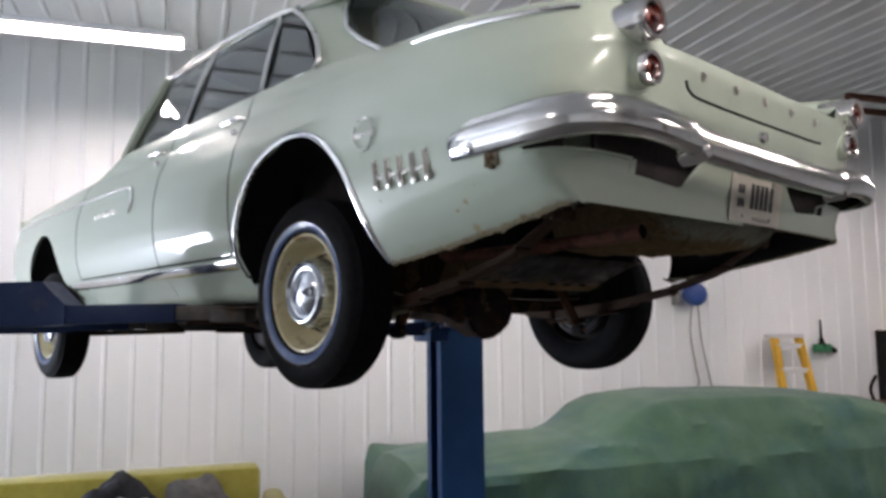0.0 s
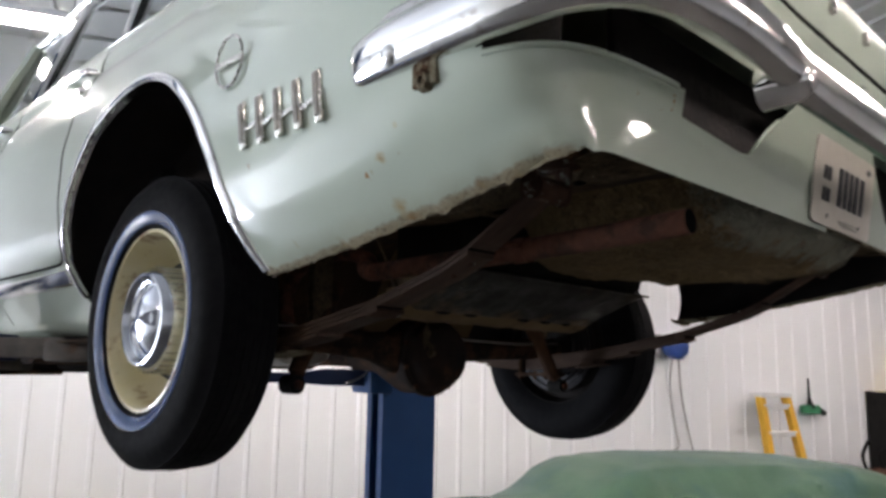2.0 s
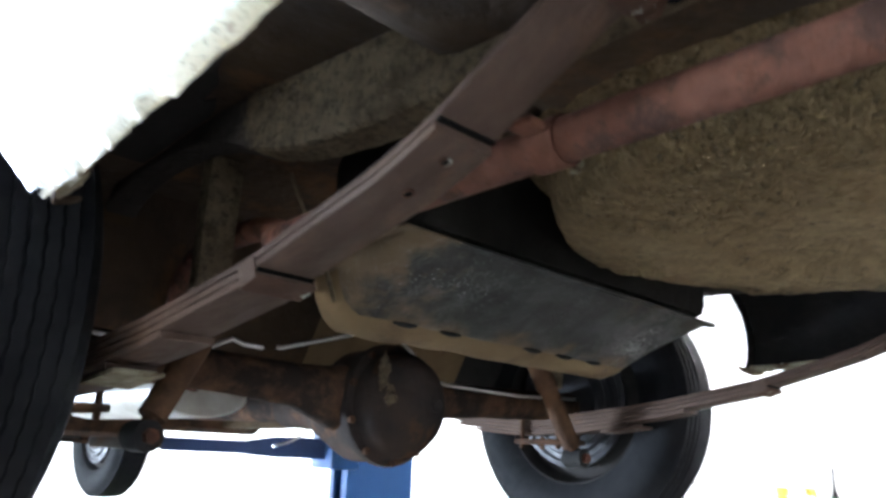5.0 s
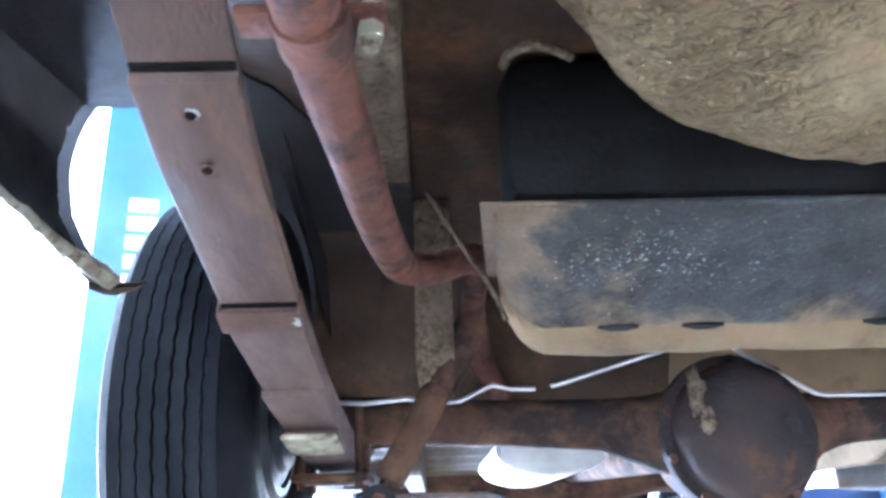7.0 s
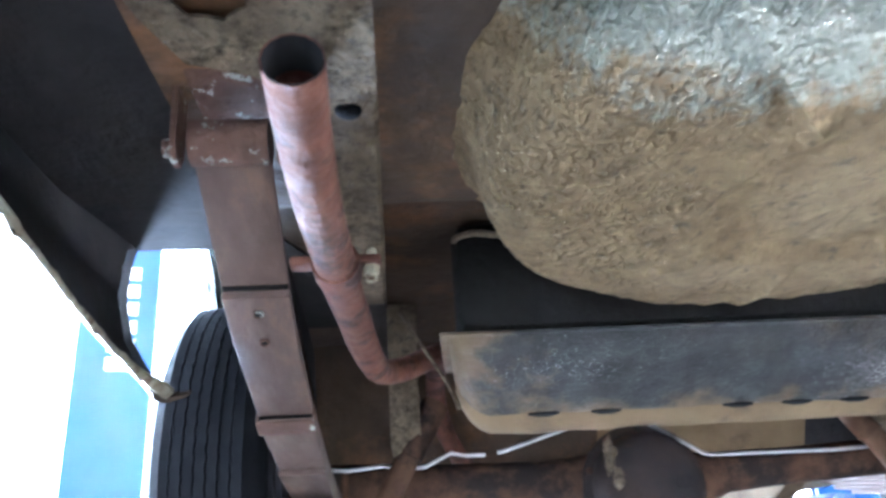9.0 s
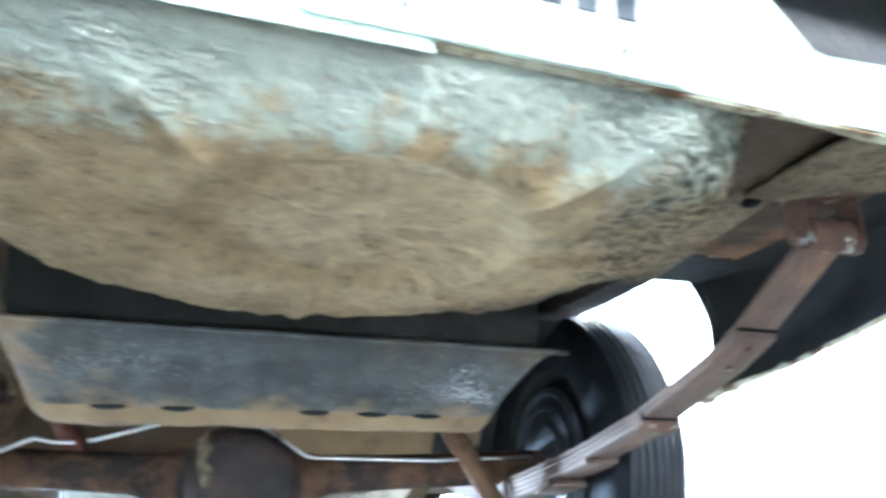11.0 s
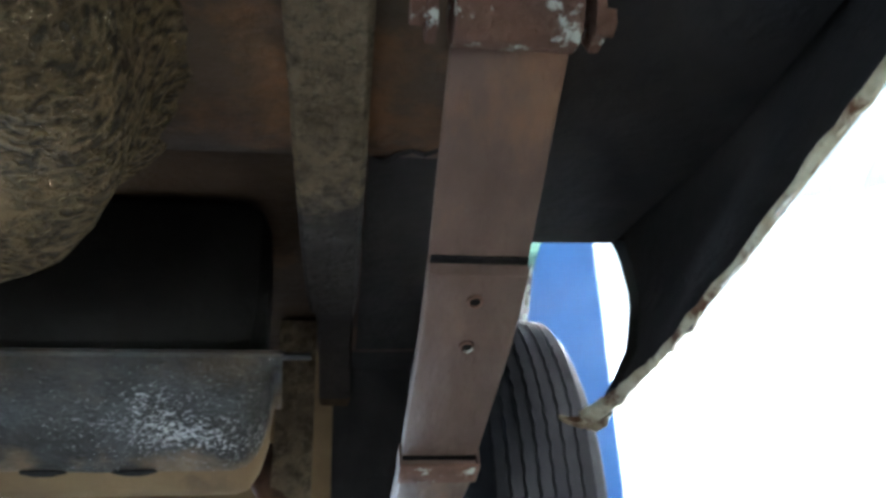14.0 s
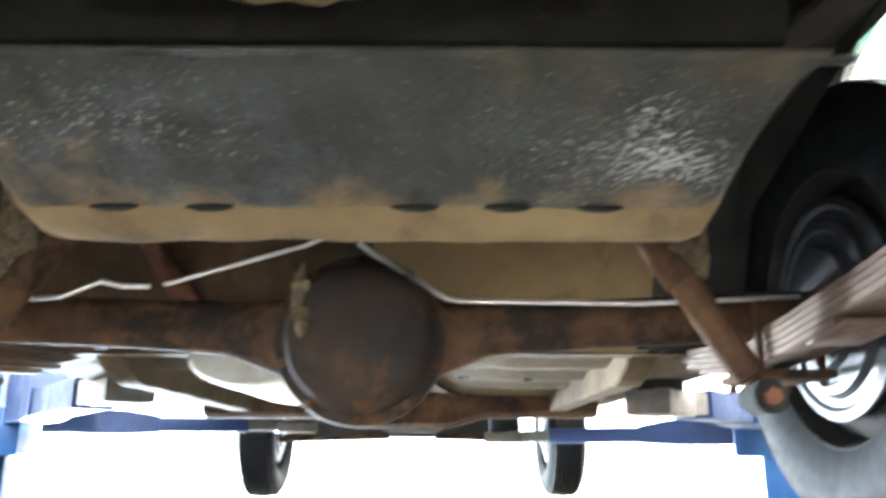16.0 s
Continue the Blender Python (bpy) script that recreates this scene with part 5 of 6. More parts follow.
for s in (-1, 1):
    bm = bmesh.new()
    sweep(bm, [[Vector((s * x, y + dy, z + dz)) for dy, dz in ((-0.03, -0.012), (0.03, -0.012), (0.03, 0.012), (-0.03, 0.012))] for x, y, z in ((0.36, 2.52, 1.53), (0.50, 2.60, 1.515), (0.62, 2.70, 1.50))])
    part("control_arm", bm, AXLE, car)
    bm = bmesh.new()
    tube(bm, [(s * 0.40, 1.55, 1.60), (s * 0.40, 2.5, 1.56)], 0.014, 10)
    part("torsion_bar", bm, AXLE, car)
    bm = bmesh.new()
    tube(bm, [(s * 0.10, 2.36, 1.50), (s * 0.60, 2.56, 1.49)], 0.012, 10)
    part("tie_rod", bm, AXLE, car)

# brake line
for pts in ([(-0.535, -0.060, 1.702), (-0.50, -0.060, 1.700), (-0.442, -0.060, 1.705), (-0.405, -0.060, 1.698), (-0.37, -0.060, 1.700), (-0.345, -0.058, 1.712), (-0.325, -0.056, 1.721), (-0.300, -0.050, 1.716), (-0.266, -0.048, 1.716)], [(-0.245, -0.056, 1.718), (-0.236, -0.058, 1.719), (-0.066, -0.060, 1.768), (-0.045, -0.060, 1.778)], [(0.000, -0.066, 1.770), (0.022, -0.064, 1.754), (0.100, -0.063, 1.706), (0.113, -0.063, 1.698), (0.128, -0.063, 1.695), (0.355, -0.060, 1.693), (0.56, -0.060, 1.702)]):
    bm = bmesh.new()
    tube(bm, pts, 0.0032, 8)
    part("brake_line", bm, LINE, car, "thin bright steel brake line")

# tailpipe
bm = bmesh.new()
pts = curve([(-0.472, -1.045, 1.816), (-0.474, -0.98, 1.812), (-0.474, -0.88, 1.808), (-0.471, -0.79, 1.806), (-0.467, -0.69, 1.804), (-0.461, -0.60, 1.803), (-0.457, -0.51, 1.803), (-0.448, -0.40, 1.804), (-0.436, -0.33, 1.806), (-0.405, -0.268, 1.822), (-0.36, -0.22, 1.85), (-0.34, -0.10, 1.88), (-0.34, 0.06, 1.86), (-0.32, 0.15, 1.79), (-0.26, 0.22, 1.70), (-0.21, 0.26, 1.665), (-0.20, 0.30, 1.66)], 6)
tube(bm, pts, 0.0185, 16, caps=False)
pipe = part("tailpipe", bm, PIPE, car, "rust red exhaust tailpipe hung from a bracket")
bm = bmesh.new()
tube(bm, pts[:4], 0.0170, 16, caps=False)
part("pipe_bore", bm, TRIMDARK, pipe, "sooty black bore")
bm = bmesh.new()
tube(bm, [(-0.4695, -0.764, 1.8055), (-0.4685, -0.734, 1.805)], 0.0215, 16)
box(bm, (-0.511, -0.761, 1.806), (-0.429, -0.737, 1.814), 0.003)
part("pipe_clamp", bm, PIPE, pipe, "rusty saddle clamp")
bm = bmesh.new()
tube(bm, [(-0.438, -0.749, 1.791), (-0.438, -0.749, 1.822)], 0.0050, 8)
tube(bm, [(-0.438, -0.749, 1.797), (-0.438, -0.749, 1.806)], 0.0075, 6)
part("clamp_bolt", bm, LIP, pipe, "pale crusted clamp bolt")
bm = bmesh.new()
sweep(bm, [[Vector((-0.205 + 0.098 * k * math.cos(a), y, 1.656 + 0.042 * k * math.sin(a))) for a in [2 * math.pi * j / 28 for j in range(28)]] for y, k in ((0.235, 0.90), (0.242, 0.99), (0.25, 1.0), (0.45, 1.0), (0.72, 1.0), (0.735, 0.9))])
part("muffler", bm, GALV, car, "pale aluminised oval muffler")


# handbrake cable below the axle
bm = bmesh.new()
tube(bm, curve([(0.094, 0.30, 1.624), (0.071, 0.30, 1.597), (0.038, 0.30, 1.580), (0.0, 0.30, 1.570)], 6), 0.0024, 8)
part("brake_cable", bm, LINE, car, "thin bright handbrake cable")


# ---- bumper ----
def bumper_path():
    """The bumper's middle line: from the left tip round the back to the right tip."""
    half = [(-0.772, -0.732, 2.034), (-0.785, -0.80, 2.034), (-0.790, -0.92, 2.034), (-0.792, -1.02, 2.033), (-0.776, -1.085, 2.034), (-0.725, -1.125, 2.036), (-0.60, -1.142, 2.037), (-0.46, -1.146, 2.028), (-0.40, -1.148, 2.016), (-0.20, -1.155, 2.009), (0, -1.158, 2.007)]
    return half + [(-x, y, z) for x, y, z in half[-2::-1]]


bm = bmesh.new()
pts = curve(bumper_path(), 10)
rows = []
for i, p in enumerate(pts):
    d = (pts[min(i + 1, len(pts) - 1)] - pts[max(i - 1, 0)]).normalized()
    o = Vector((d.y, -d.x, 0)).normalized()
    if o.dot(Vector((p.x, p.y + 0.2, 0))) < 0:
        o = -o
    e = min(i, len(pts) - 1 - i)
    h = lerp(e, [0, 30, 45, 60], [0.0485, 0.048, 0.045, 0.042])
    k = min(1.0, (e + 0.35) / 2.6)
    close = 0.25 + 0.75 * math.sqrt(1 - (1 - k) ** 2)
    h *= 0.45 + 0.55 * math.sqrt(1 - (1 - k) ** 2)
    prof = [(0.016, -0.98), (0.026, -1.0), (0.036, -0.95), (0.043, -0.80), (0.0475, -0.45), (0.0495, -0.10), (0.0475, 0.22), (0.041, 0.44), (0.034, 0.60), (0.032, 0.72), (0.030, 0.92), (0.021, 1.08), (0.006, 1.13), (-0.008, 1.08), (0.010, 0.80), (0.022, 0.40), (0.026, -0.5), (0.020, -0.88)]
    rows.append([p + o * a * close + Vector((0, 0, b * h)) for a, b in prof])
sweep(bm, rows)
bumper = part("rear_bumper", bm, CHROME, car, "chrome wraparound rear bumper with pitted lower half")
for s in (-1, 1):
    bm = bmesh.new()
    revolve(bm, [(0.0, 0.009), (0.009, 0.008), (0.014, 0.004), (0.017, 0.0)], 20, pose(s * 0.829, -0.824, 2.007, 0, s * 90, 0))
    part("bumper_bolt", bm, CHROME, bumper, "round chrome bumper bolt")
    bm = bmesh.new()
    revolve(bm, [(0.004, 0.004), (0.005, 0.011), (0.011, 0.011), (0.015, 0.006), (0.017, -0.004)], 7, pose(s * 0.806, -0.868, 1.966, 0, s * 100, 0))
    box(bm, (min(s * 0.804, s * 0.813), -0.892, 1.957), (max(s * 0.804, s * 0.813), -0.848, 1.990), 0.003)
    part("bumper_bracket", bm, LIP, bumper, "flaking pale bumper bracket with a bolt")
    bm = bmesh.new()
    revolve(bm, [(0.0, 0.050), (0.016, 0.046), (0.027, 0.03), (0.030, -0.02)], 20, pose(s * 0.42, -1.150, 1.995, 90, 0, 0))
    part("overrider", bm, CHROME, bumper, "small chrome bumper bulge")

# licence plate with bars in place of its characters
PLATE = material("white_plate_paint", (0.52, 0.49, 0.43), (0.46, 0.43, 0.37), 20, 0.4)
INK = material("dark_plate_ink", (0.03, 0.03, 0.035), None, 30, 0.5)
pm = Matrix.Translation((0.062, -1.076, 1.950)) @ Matrix.Rotation(radians(9), 4, 'X')
bm = bmesh.new()
ring = []
for cx, cz, a0 in ((0.138, 0.062, 0), (-0.138, 0.062, 90), (-0.138, -0.062, 180), (0.138, -0.062, 270)):
    ring += [(cx + 0.014 * math.cos(radians(a0 + 18 * k)), cz + 0.014 * math.sin(radians(a0 + 18 * k))) for k in range(6)]
sweep(bm, [[pm @ Vector((x, y, z)) for x, z in ring] for y in (-0.003, 0.0)])
plate = part("licence_plate", bm, PLATE, car, "white painted licence plate with dark characters")
for x in (-0.030, -0.002, 0.026, 0.054, 0.086):
    bm = bmesh.new()
    box(bm, (x - 0.009, -0.0052, -0.034), (x + 0.009, -0.0028, 0.036), 0.0008, pm)
    part("plate_bar", bm, INK, plate)
for x, z in ((-0.105, 0.016), (-0.085, 0.016), (-0.105, -0.022), (-0.085, -0.022)):
    bm = bmesh.new()
    box(bm, (x - 0.007, -0.0050, z - 0.012), (x + 0.007, -0.0028, z + 0.012), 0.0005, pm)
    part("plate_bar", bm, INK, plate)
letters = []
for k, ch in enumerate("VEHICLE"):
    word = bpy.data.curves.new("plate_letter", 'FONT')
    word.body, word.size, word.align_x, word.extrude = ch, 0.016, 'CENTER', 0.0004
    word_ob = bpy.data.objects.new("plate_letter", word)
    word_me = bpy.data.meshes.new_from_object(word_ob)
    bpy.data.objects.remove(word_ob)
    word_me.materials.append(INK)
    letter = new("plate_letter", word_me)
    letter.parent = plate
    letter.matrix_basis = pm @ pose(0.030 + 0.0145 * (k - 3), -0.0036, -0.068, 90, 0, 0)
    letters.append(letter)
for x in (-0.080, 0.085):
    bm = bmesh.new()
    tube(bm, [pm @ Vector((x, -0.0045, -0.058)), pm @ Vector((x, -0.002, -0.058))], 0.004, 10)
    part("plate_hole", bm, INK, plate)

# inturned flange along the bottom of the rear valance
bm = bmesh.new()
rows = []
edge = [wrap_point(-1, 0.52 + 0.48 * k / 59, 0) for k in range(60)] + [wrap_point(1, 1 - 0.48 * k / 59, 0) for k in range(1, 60)]
for p in edge:
    w = lerp(p.x, [0.30, 0.55], [0.012, 0.019]) + 0.005 * noise.noise(Vector((p.x * 14, 0, 3)))
    rows.append([p + Vector((0, 0.002, 0.0015)), p + Vector((0, w, 0.004)), p + Vector((0, w, 0.008)), p + Vector((0, 0.002, 0.010))])
sweep(bm, rows)
part("valance_flange", bm, LIP, car, "dirty cream inturned edge of the valance")

# fuel hose over the tank
bm = bmesh.new()
tube(bm, curve([(-0.342, -0.535, 1.916), (-0.341, -0.555, 1.912), (-0.334, -0.570, 1.909), (-0.320, -0.578, 1.908), (-0.302, -0.566, 1.911), (-0.285, -0.54, 1.920)], 5), 0.0042, 8)
part("fuel_hose", bm, RAIL, car, "thin pale brown rubber hose")
for x, y, z, r in ((0.16, 0.68, 1.6745, 0.013), (0.30, 0.66, 1.668, 0.008), (0.05, 0.60, 1.71, 0.009), (0.43, 0.21, 1.676, 0.010), (-0.43, 0.21, 1.676, 0.010)):
    bm = bmesh.new()
    revolve(bm, [(0.0, 0.0), (r, 0.0), (r * 1.1, 0.004)], 16, pose(x, y, z - 0.006))
    part("drain_hole", bm, HOLE, car, "dark hole in the floor")


# ---- car details ----
LENS = material("dark_red_lens", (0.07, 0.010, 0.008), (0.10, 0.02, 0.010), 20, 0.2, coat=0.5)
for s in (-1, 1):
    # slanted bright louvres behind the wheel
    for k in range(5):
        y = -0.452 - 0.0515 * k
        z = 1.958
        bm = bmesh.new()
        tilt = Matrix.Translation((s * (half_width(y, 1.99) + 0.003), y, z)) @ Matrix.Rotation(radians(-10), 4, 'X')
        box(bm, (-0.003, -0.0085, 0.0), (0.0045, 0.0085, 0.082), 0.002, tilt)
        bar = part("louvre", bm, DULL, car, "pitted chrome louvre bar")
        bm = bmesh.new()
        box(bm, (s * 0.0015 - 0.004, -0.0058, 0.009), (s * 0.0015 + 0.004, 0.0058, 0.078), 0.0015, tilt)
        part("louvre_groove", bm, INFILL, bar)
        if k < 4:
            bm = bmesh.new()
            box(bm, (-0.002, -0.044, 0.026), (0.0035, -0.006, 0.035), 0.001, tilt)
            part("louvre_link", bm, DULL, bar)
    # round badge
    bm = bmesh.new()
    c = Vector((s * (half_width(-0.393, 2.123) + 0.006), -0.393, 2.123))
    tube(bm, [c + Vector((0, 0.043 * math.cos(a), 0.046 * math.sin(a))) for a in [2 * math.pi * k / 40 for k in range(41)]], 0.0026, 6)
    badge = part("badge", bm, DULL, car, "thin round chrome ring badge")
    bm = bmesh.new()
    box(bm, (c.x - 0.002, c.y - 0.040, c.z - 0.006), (c.x + 0.003, c.y + 0.040, c.z + 0.004), 0.001)
    part("badge_bar", bm, DULL, badge)
    # door handles
    for y in (0.505, 1.215):
        z = 2.352
        x = half_width(y, z)
        bm = bmesh.new()
        tube(bm, [(s * (x - 0.005), y - 0.065, z), (s * (x + 0.022), y - 0.060, z), (s * (x + 0.028), y - 0.03, z), (s * (x + 0.026), y + 0.055, z), (s * (x - 0.004), y + 0.065, z)], [0.012, 0.013, 0.009, 0.008, 0.010], 10)
        h = part("door_handle", bm, CHROME, car, "chrome pull door handle")
        bm = bmesh.new()
        revolve(bm, [(0.0, 0.012), (0.011, 0.010), (0.014, 0.0)], 16, pose(s * half_width(y, z - 0.05), y - 0.05, z - 0.05, 0, s * 90, 0))
        part("lock", bm, CHROME, h)
    # side spear and script
    bm = bmesh.new()
    pts = curve([(s * (half_width(y, z) + 0.004), y, z) for y, z in ((3.36, 2.236), (2.6, 2.238), (1.9, 2.238), (1.50, 2.236), (1.375, 2.222), (1.340, 2.175), (1.345, 2.105))], 5)
    tube(bm, pts, 0.0065, 8)
    part("side_spear", bm, CHROME, car, "thin chrome spear moulding")
    for k in range(7):
        bm = bmesh.new()
        y = 1.80 - 0.045 * k
        box(bm, (s * half_width(y, 2.135) - 0.003, y - 0.012, 2.125), (s * half_width(y, 2.135) + 0.004, y + 0.012, 2.141 + 0.008 * (k % 2)), 0.0015)
        part("script_bar", bm, DULL, car)
    # fin top trim
    bm = bmesh.new()
    pts = []
    for y in steps(-0.50, -0.60, 0.02):
        p = side_point(s, y, 0.94)
        pts.append(Vector((p.x + s * 0.003, y, p.z)))
    for a in [k / 60 for k in range(3, 22)]:
        p = wrap_point(s, a, 0.94)
        pts.append(Vector((p.x + s * 0.003, p.y, p.z)))
    tube(bm, pts, 0.008, 8)
    part("fin_trim", bm, CHROME, car, "chrome strip along the fin")
    # tail lights
    for name, x, z, r, y in (("tail_light", 0.598, 2.272, 0.047, -1.128), ("reverse_light", 0.585, 2.166, 0.038, -1.112)):
        bm = bmesh.new()
        m = pose(s * x, y, z, 90, 0, 0)
        revolve(bm, [(r * 1.15, -0.06), (r * 1.10, 0.0), (r * 1.06, 0.030)], 28, m)
        pod = part(name, bm, MINT if z < 2.2 else CHROME, car, "round tail light in a chrome bezel")
        bm = bmesh.new()
        revolve(bm, [(r * 1.08, 0.028), (r * 1.12, 0.040), (r * 1.0, 0.052), (r * 0.80, 0.050), (r * 0.74, 0.034)], 28, m)
        part("bezel", bm, CHROME, pod)
        bm = bmesh.new()
        revolve(bm, [(r * 0.76, 0.034), (r * 0.5, 0.044), (r * 0.22, 0.047), (r * 0.2, 0.056), (0.0, 0.058)], 24, m)
        part("lens", bm, LENS, pod, "dark red glass lens")
# letters, seam and lock on the trunk lid
for k in range(5):
    bm = bmesh.new()
    x = -0.352 + 0.165 * k
    box(bm, (x - 0.007, -1.160, 2.184), (x + 0.007, -1.150, 2.206), 0.002)
    part("trunk_letter", bm, DULL, car, "small chrome letter block")
bm = bmesh.new()
tube(bm, curve([(-0.43, -1.152, 2.170), (-0.41, -1.148, 2.150), (-0.34, -1.145, 2.140), (0, -1.146, 2.137), (0.30, -1.145, 2.139), (0.36, -1.146, 2.142)], 5), 0.0035, 6)
part("trunk_seam", bm, TRIMDARK, car)
bm = bmesh.new()
revolve(bm, [(0.0, 0.014), (0.014, 0.012), (0.018, 0.0)], 20, pose(0.0, -1.130, 2.105, 90, 0, 0))
part("trunk_lock", bm, CHROME, car)
# added black board that gives the shade behind the notches and the bumper gap
bm = bmesh.new()
box(bm, (-0.655, -1.045, 1.90), (0.655, -1.035, 2.07))
part("tail_backing", bm, BLACK, car)
bm = bmesh.new()
revolve(bm, [(0.0, 0.006), (0.005, 0.005), (0.007, 0.0)], 12, pose(0.10, -1.108, 1.985, 90, 0, 0))
part("plate_screw", bm, STEEL, plate)


# the whole tail sits a little lower and further back than drawn, the axle's middle a little higher
SHELL = ([-1.1, -0.40, 0.2], [-0.008, -0.007, 0.0], [-0.005, -0.003, 0.0])
BELOW = ([-1.1, -0.85, -0.50, -0.30, -0.16, 0.18], [-0.010, -0.012, -0.010, -0.008, 0.0, 0.0], [-0.009, -0.008, -0.004, -0.002, 0.0, 0.0])
UNDERPARTS = ("fuel_tank", "leaf_spring", "brake_line", "frame_rail", "side_member", "drain_hole", "shock_absorber", "rear_axle", "bump_stop_bracket", "rail_gusset", "spring_hanger", "spare_wheel_well", "trunk_floor", "undercoat_sheet", "kick_up_pan", "kick_up_side", "cabin_floor", "muffler", "fuel_hose")


def settle(ob, table):
    for v in ob.data.vertices:
        y = v.co.y
        v.co.y += lerp(y, table[0], table[1])
        v.co.z += lerp(y, table[0], table[2])
    for c in ob.children:
        if c.name.split(".")[0] != "plate_letter":
            settle(c, table)


for ob in car.children:
    base = ob.name.split(".")[0]
    if base in ("oil_pan", "front_crossmember", "torsion_bar", "tie_rod", "control_arm"):
        ob.data.transform(Matrix.Translation((0, 0, 0.08)))
    if base != "wheel":
        settle(ob, BELOW if base in UNDERPARTS else SHELL)
for letter in letters:
    letter.matrix_basis = Matrix.Translation((0, -0.008, -0.005)) @ letter.matrix_basis


# ---- two-post lift ----
def arm(lift, a, b, z, h=0.034, block=0.022):
    """A swing arm from the column at a to the pad at b."""
    a, b = Vector((*a, z)), Vector((*b, z))
    d = (b - a).normalized()
    n = Vector((-d.y, d.x, 0))
    length = (b - a).length
    m = Matrix(((d.x, n.x, 0, a.x), (d.y, n.y, 0, a.y), (0, 0, 1, a.z), (0, 0, 0, 1)))
    bm = bmesh.new()
    sweep(bm, [[m @ Vector((x, y, q)) for x, q in ((0.0, -h - 0.01), (0.0, h + block), (0.27, h + block), (0.38, h + 0.003), (0.38, -h - 0.003), (0.26, -h - 0.01))] for y in (-0.06, 0.06)])
    part("arm_root", bm, ARMBLUE, lift, "blue arm root with a sloping gusset", False)
    bm = bmesh.new()
    box(bm, (0.30, -0.052, -h), (length * 0.78, 0.052, h), 0.005, m)
    part("arm", bm, ARMBLUE, lift, "blue telescopic swing arm")
    bm = bmesh.new()
    box(bm, (length * 0.55, -0.042, -h * 0.75), (length - 0.03, 0.042, h * 0.75), 0.004, m)
    part("arm_extension", bm, WORN, lift, "worn steel arm extension")
    bm = bmesh.new()
    box(bm, (length - 0.09, -0.055, -h), (length + 0.06, 0.055, h * 0.68), 0.008, m)
    part("pad_holder", bm, WORN, lift)
    bm = bmesh.new()
    tube(bm, [(b.x, b.y, z + h * 0.6), (b.x, b.y, 1.686)], 0.058, 20)
    part("lift_pad", bm, TRIMDARK, lift, "black rubber lifting pad")


def column(x, y, turn, side):
    lift = thing("lift_column", "tall blue steel column of a two-post car lift", "car lift", "lift columns")
    m = pose(x, y, 0, 0, 0, turn)
    bm = bmesh.new()
    # an open channel, with lips, facing the car
    prof = [(-0.14, -0.13), (-0.14, 0.13), (0.14, 0.13), (0.14, 0.06), (0.125, 0.06), (0.125, 0.118), (-0.125, 0.118), (-0.125, -0.118), (0.125, -0.118), (0.125, -0.06), (0.14, -0.06), (0.14, -0.13)]
    sweep(bm, [[m @ Vector((a, b, z)) for a, b in prof] for z in (FLOOR + 0.02, 3.30)])
    part("column", bm, BLUE, lift, "", False)
    bm = bmesh.new()
    box(bm, (-0.23, -0.23, FLOOR), (0.23, 0.23, FLOOR + 0.02), 0.004, m)
    part("base_plate", bm, BLUE, lift)
    bm = bmesh.new()
    box(bm, (-0.11, -0.11, 1.52), (0.13, 0.11, 1.95), 0.01, m)
    part("carriage", bm, TRIMDARK, lift, "dark sliding carriage")
    bm = bmesh.new()
    box(bm, (0.10, -0.16, 1.50), (0.22, 0.16, 1.66), 0.012, m)
    part("arm_bracket", bm, BLUE, lift)
    return lift


lift_r = column(1.285, 1.49, 180 - 22, 1)
lift_l = column(-1.53, 1.70, 16, -1)
arm(lift_r, (1.15, 1.39), (0.60, 0.74), 1.625)
arm(lift_r, (1.15, 1.53), (0.36, 1.98), 1.572, 0.025)
arm(lift_l, (-1.27, 1.62), (-0.60, 0.74), 1.655, 0.038, 0.10)
arm(lift_l, (-1.27, 1.76), (-0.42, 2.02), 1.612, 0.025)
# label bars on the left column
for k in range(6):
    bm = bmesh.new()
    box(bm, (0.02 - 0.05, -0.1325, 2.30 + 0.075 * k), (0.02 + 0.05, -0.1305, 2.35 + 0.075 * k), 0, pose(-1.53, 1.70, 0, 0, 0, 16))
    part("label_bar", bm, PLATE, lift_l, "white lettering bar")

# ---- things along the far wall ----
def at_wall(u, v, h):
    return ROOM @ Matrix.Translation((u, v, h))


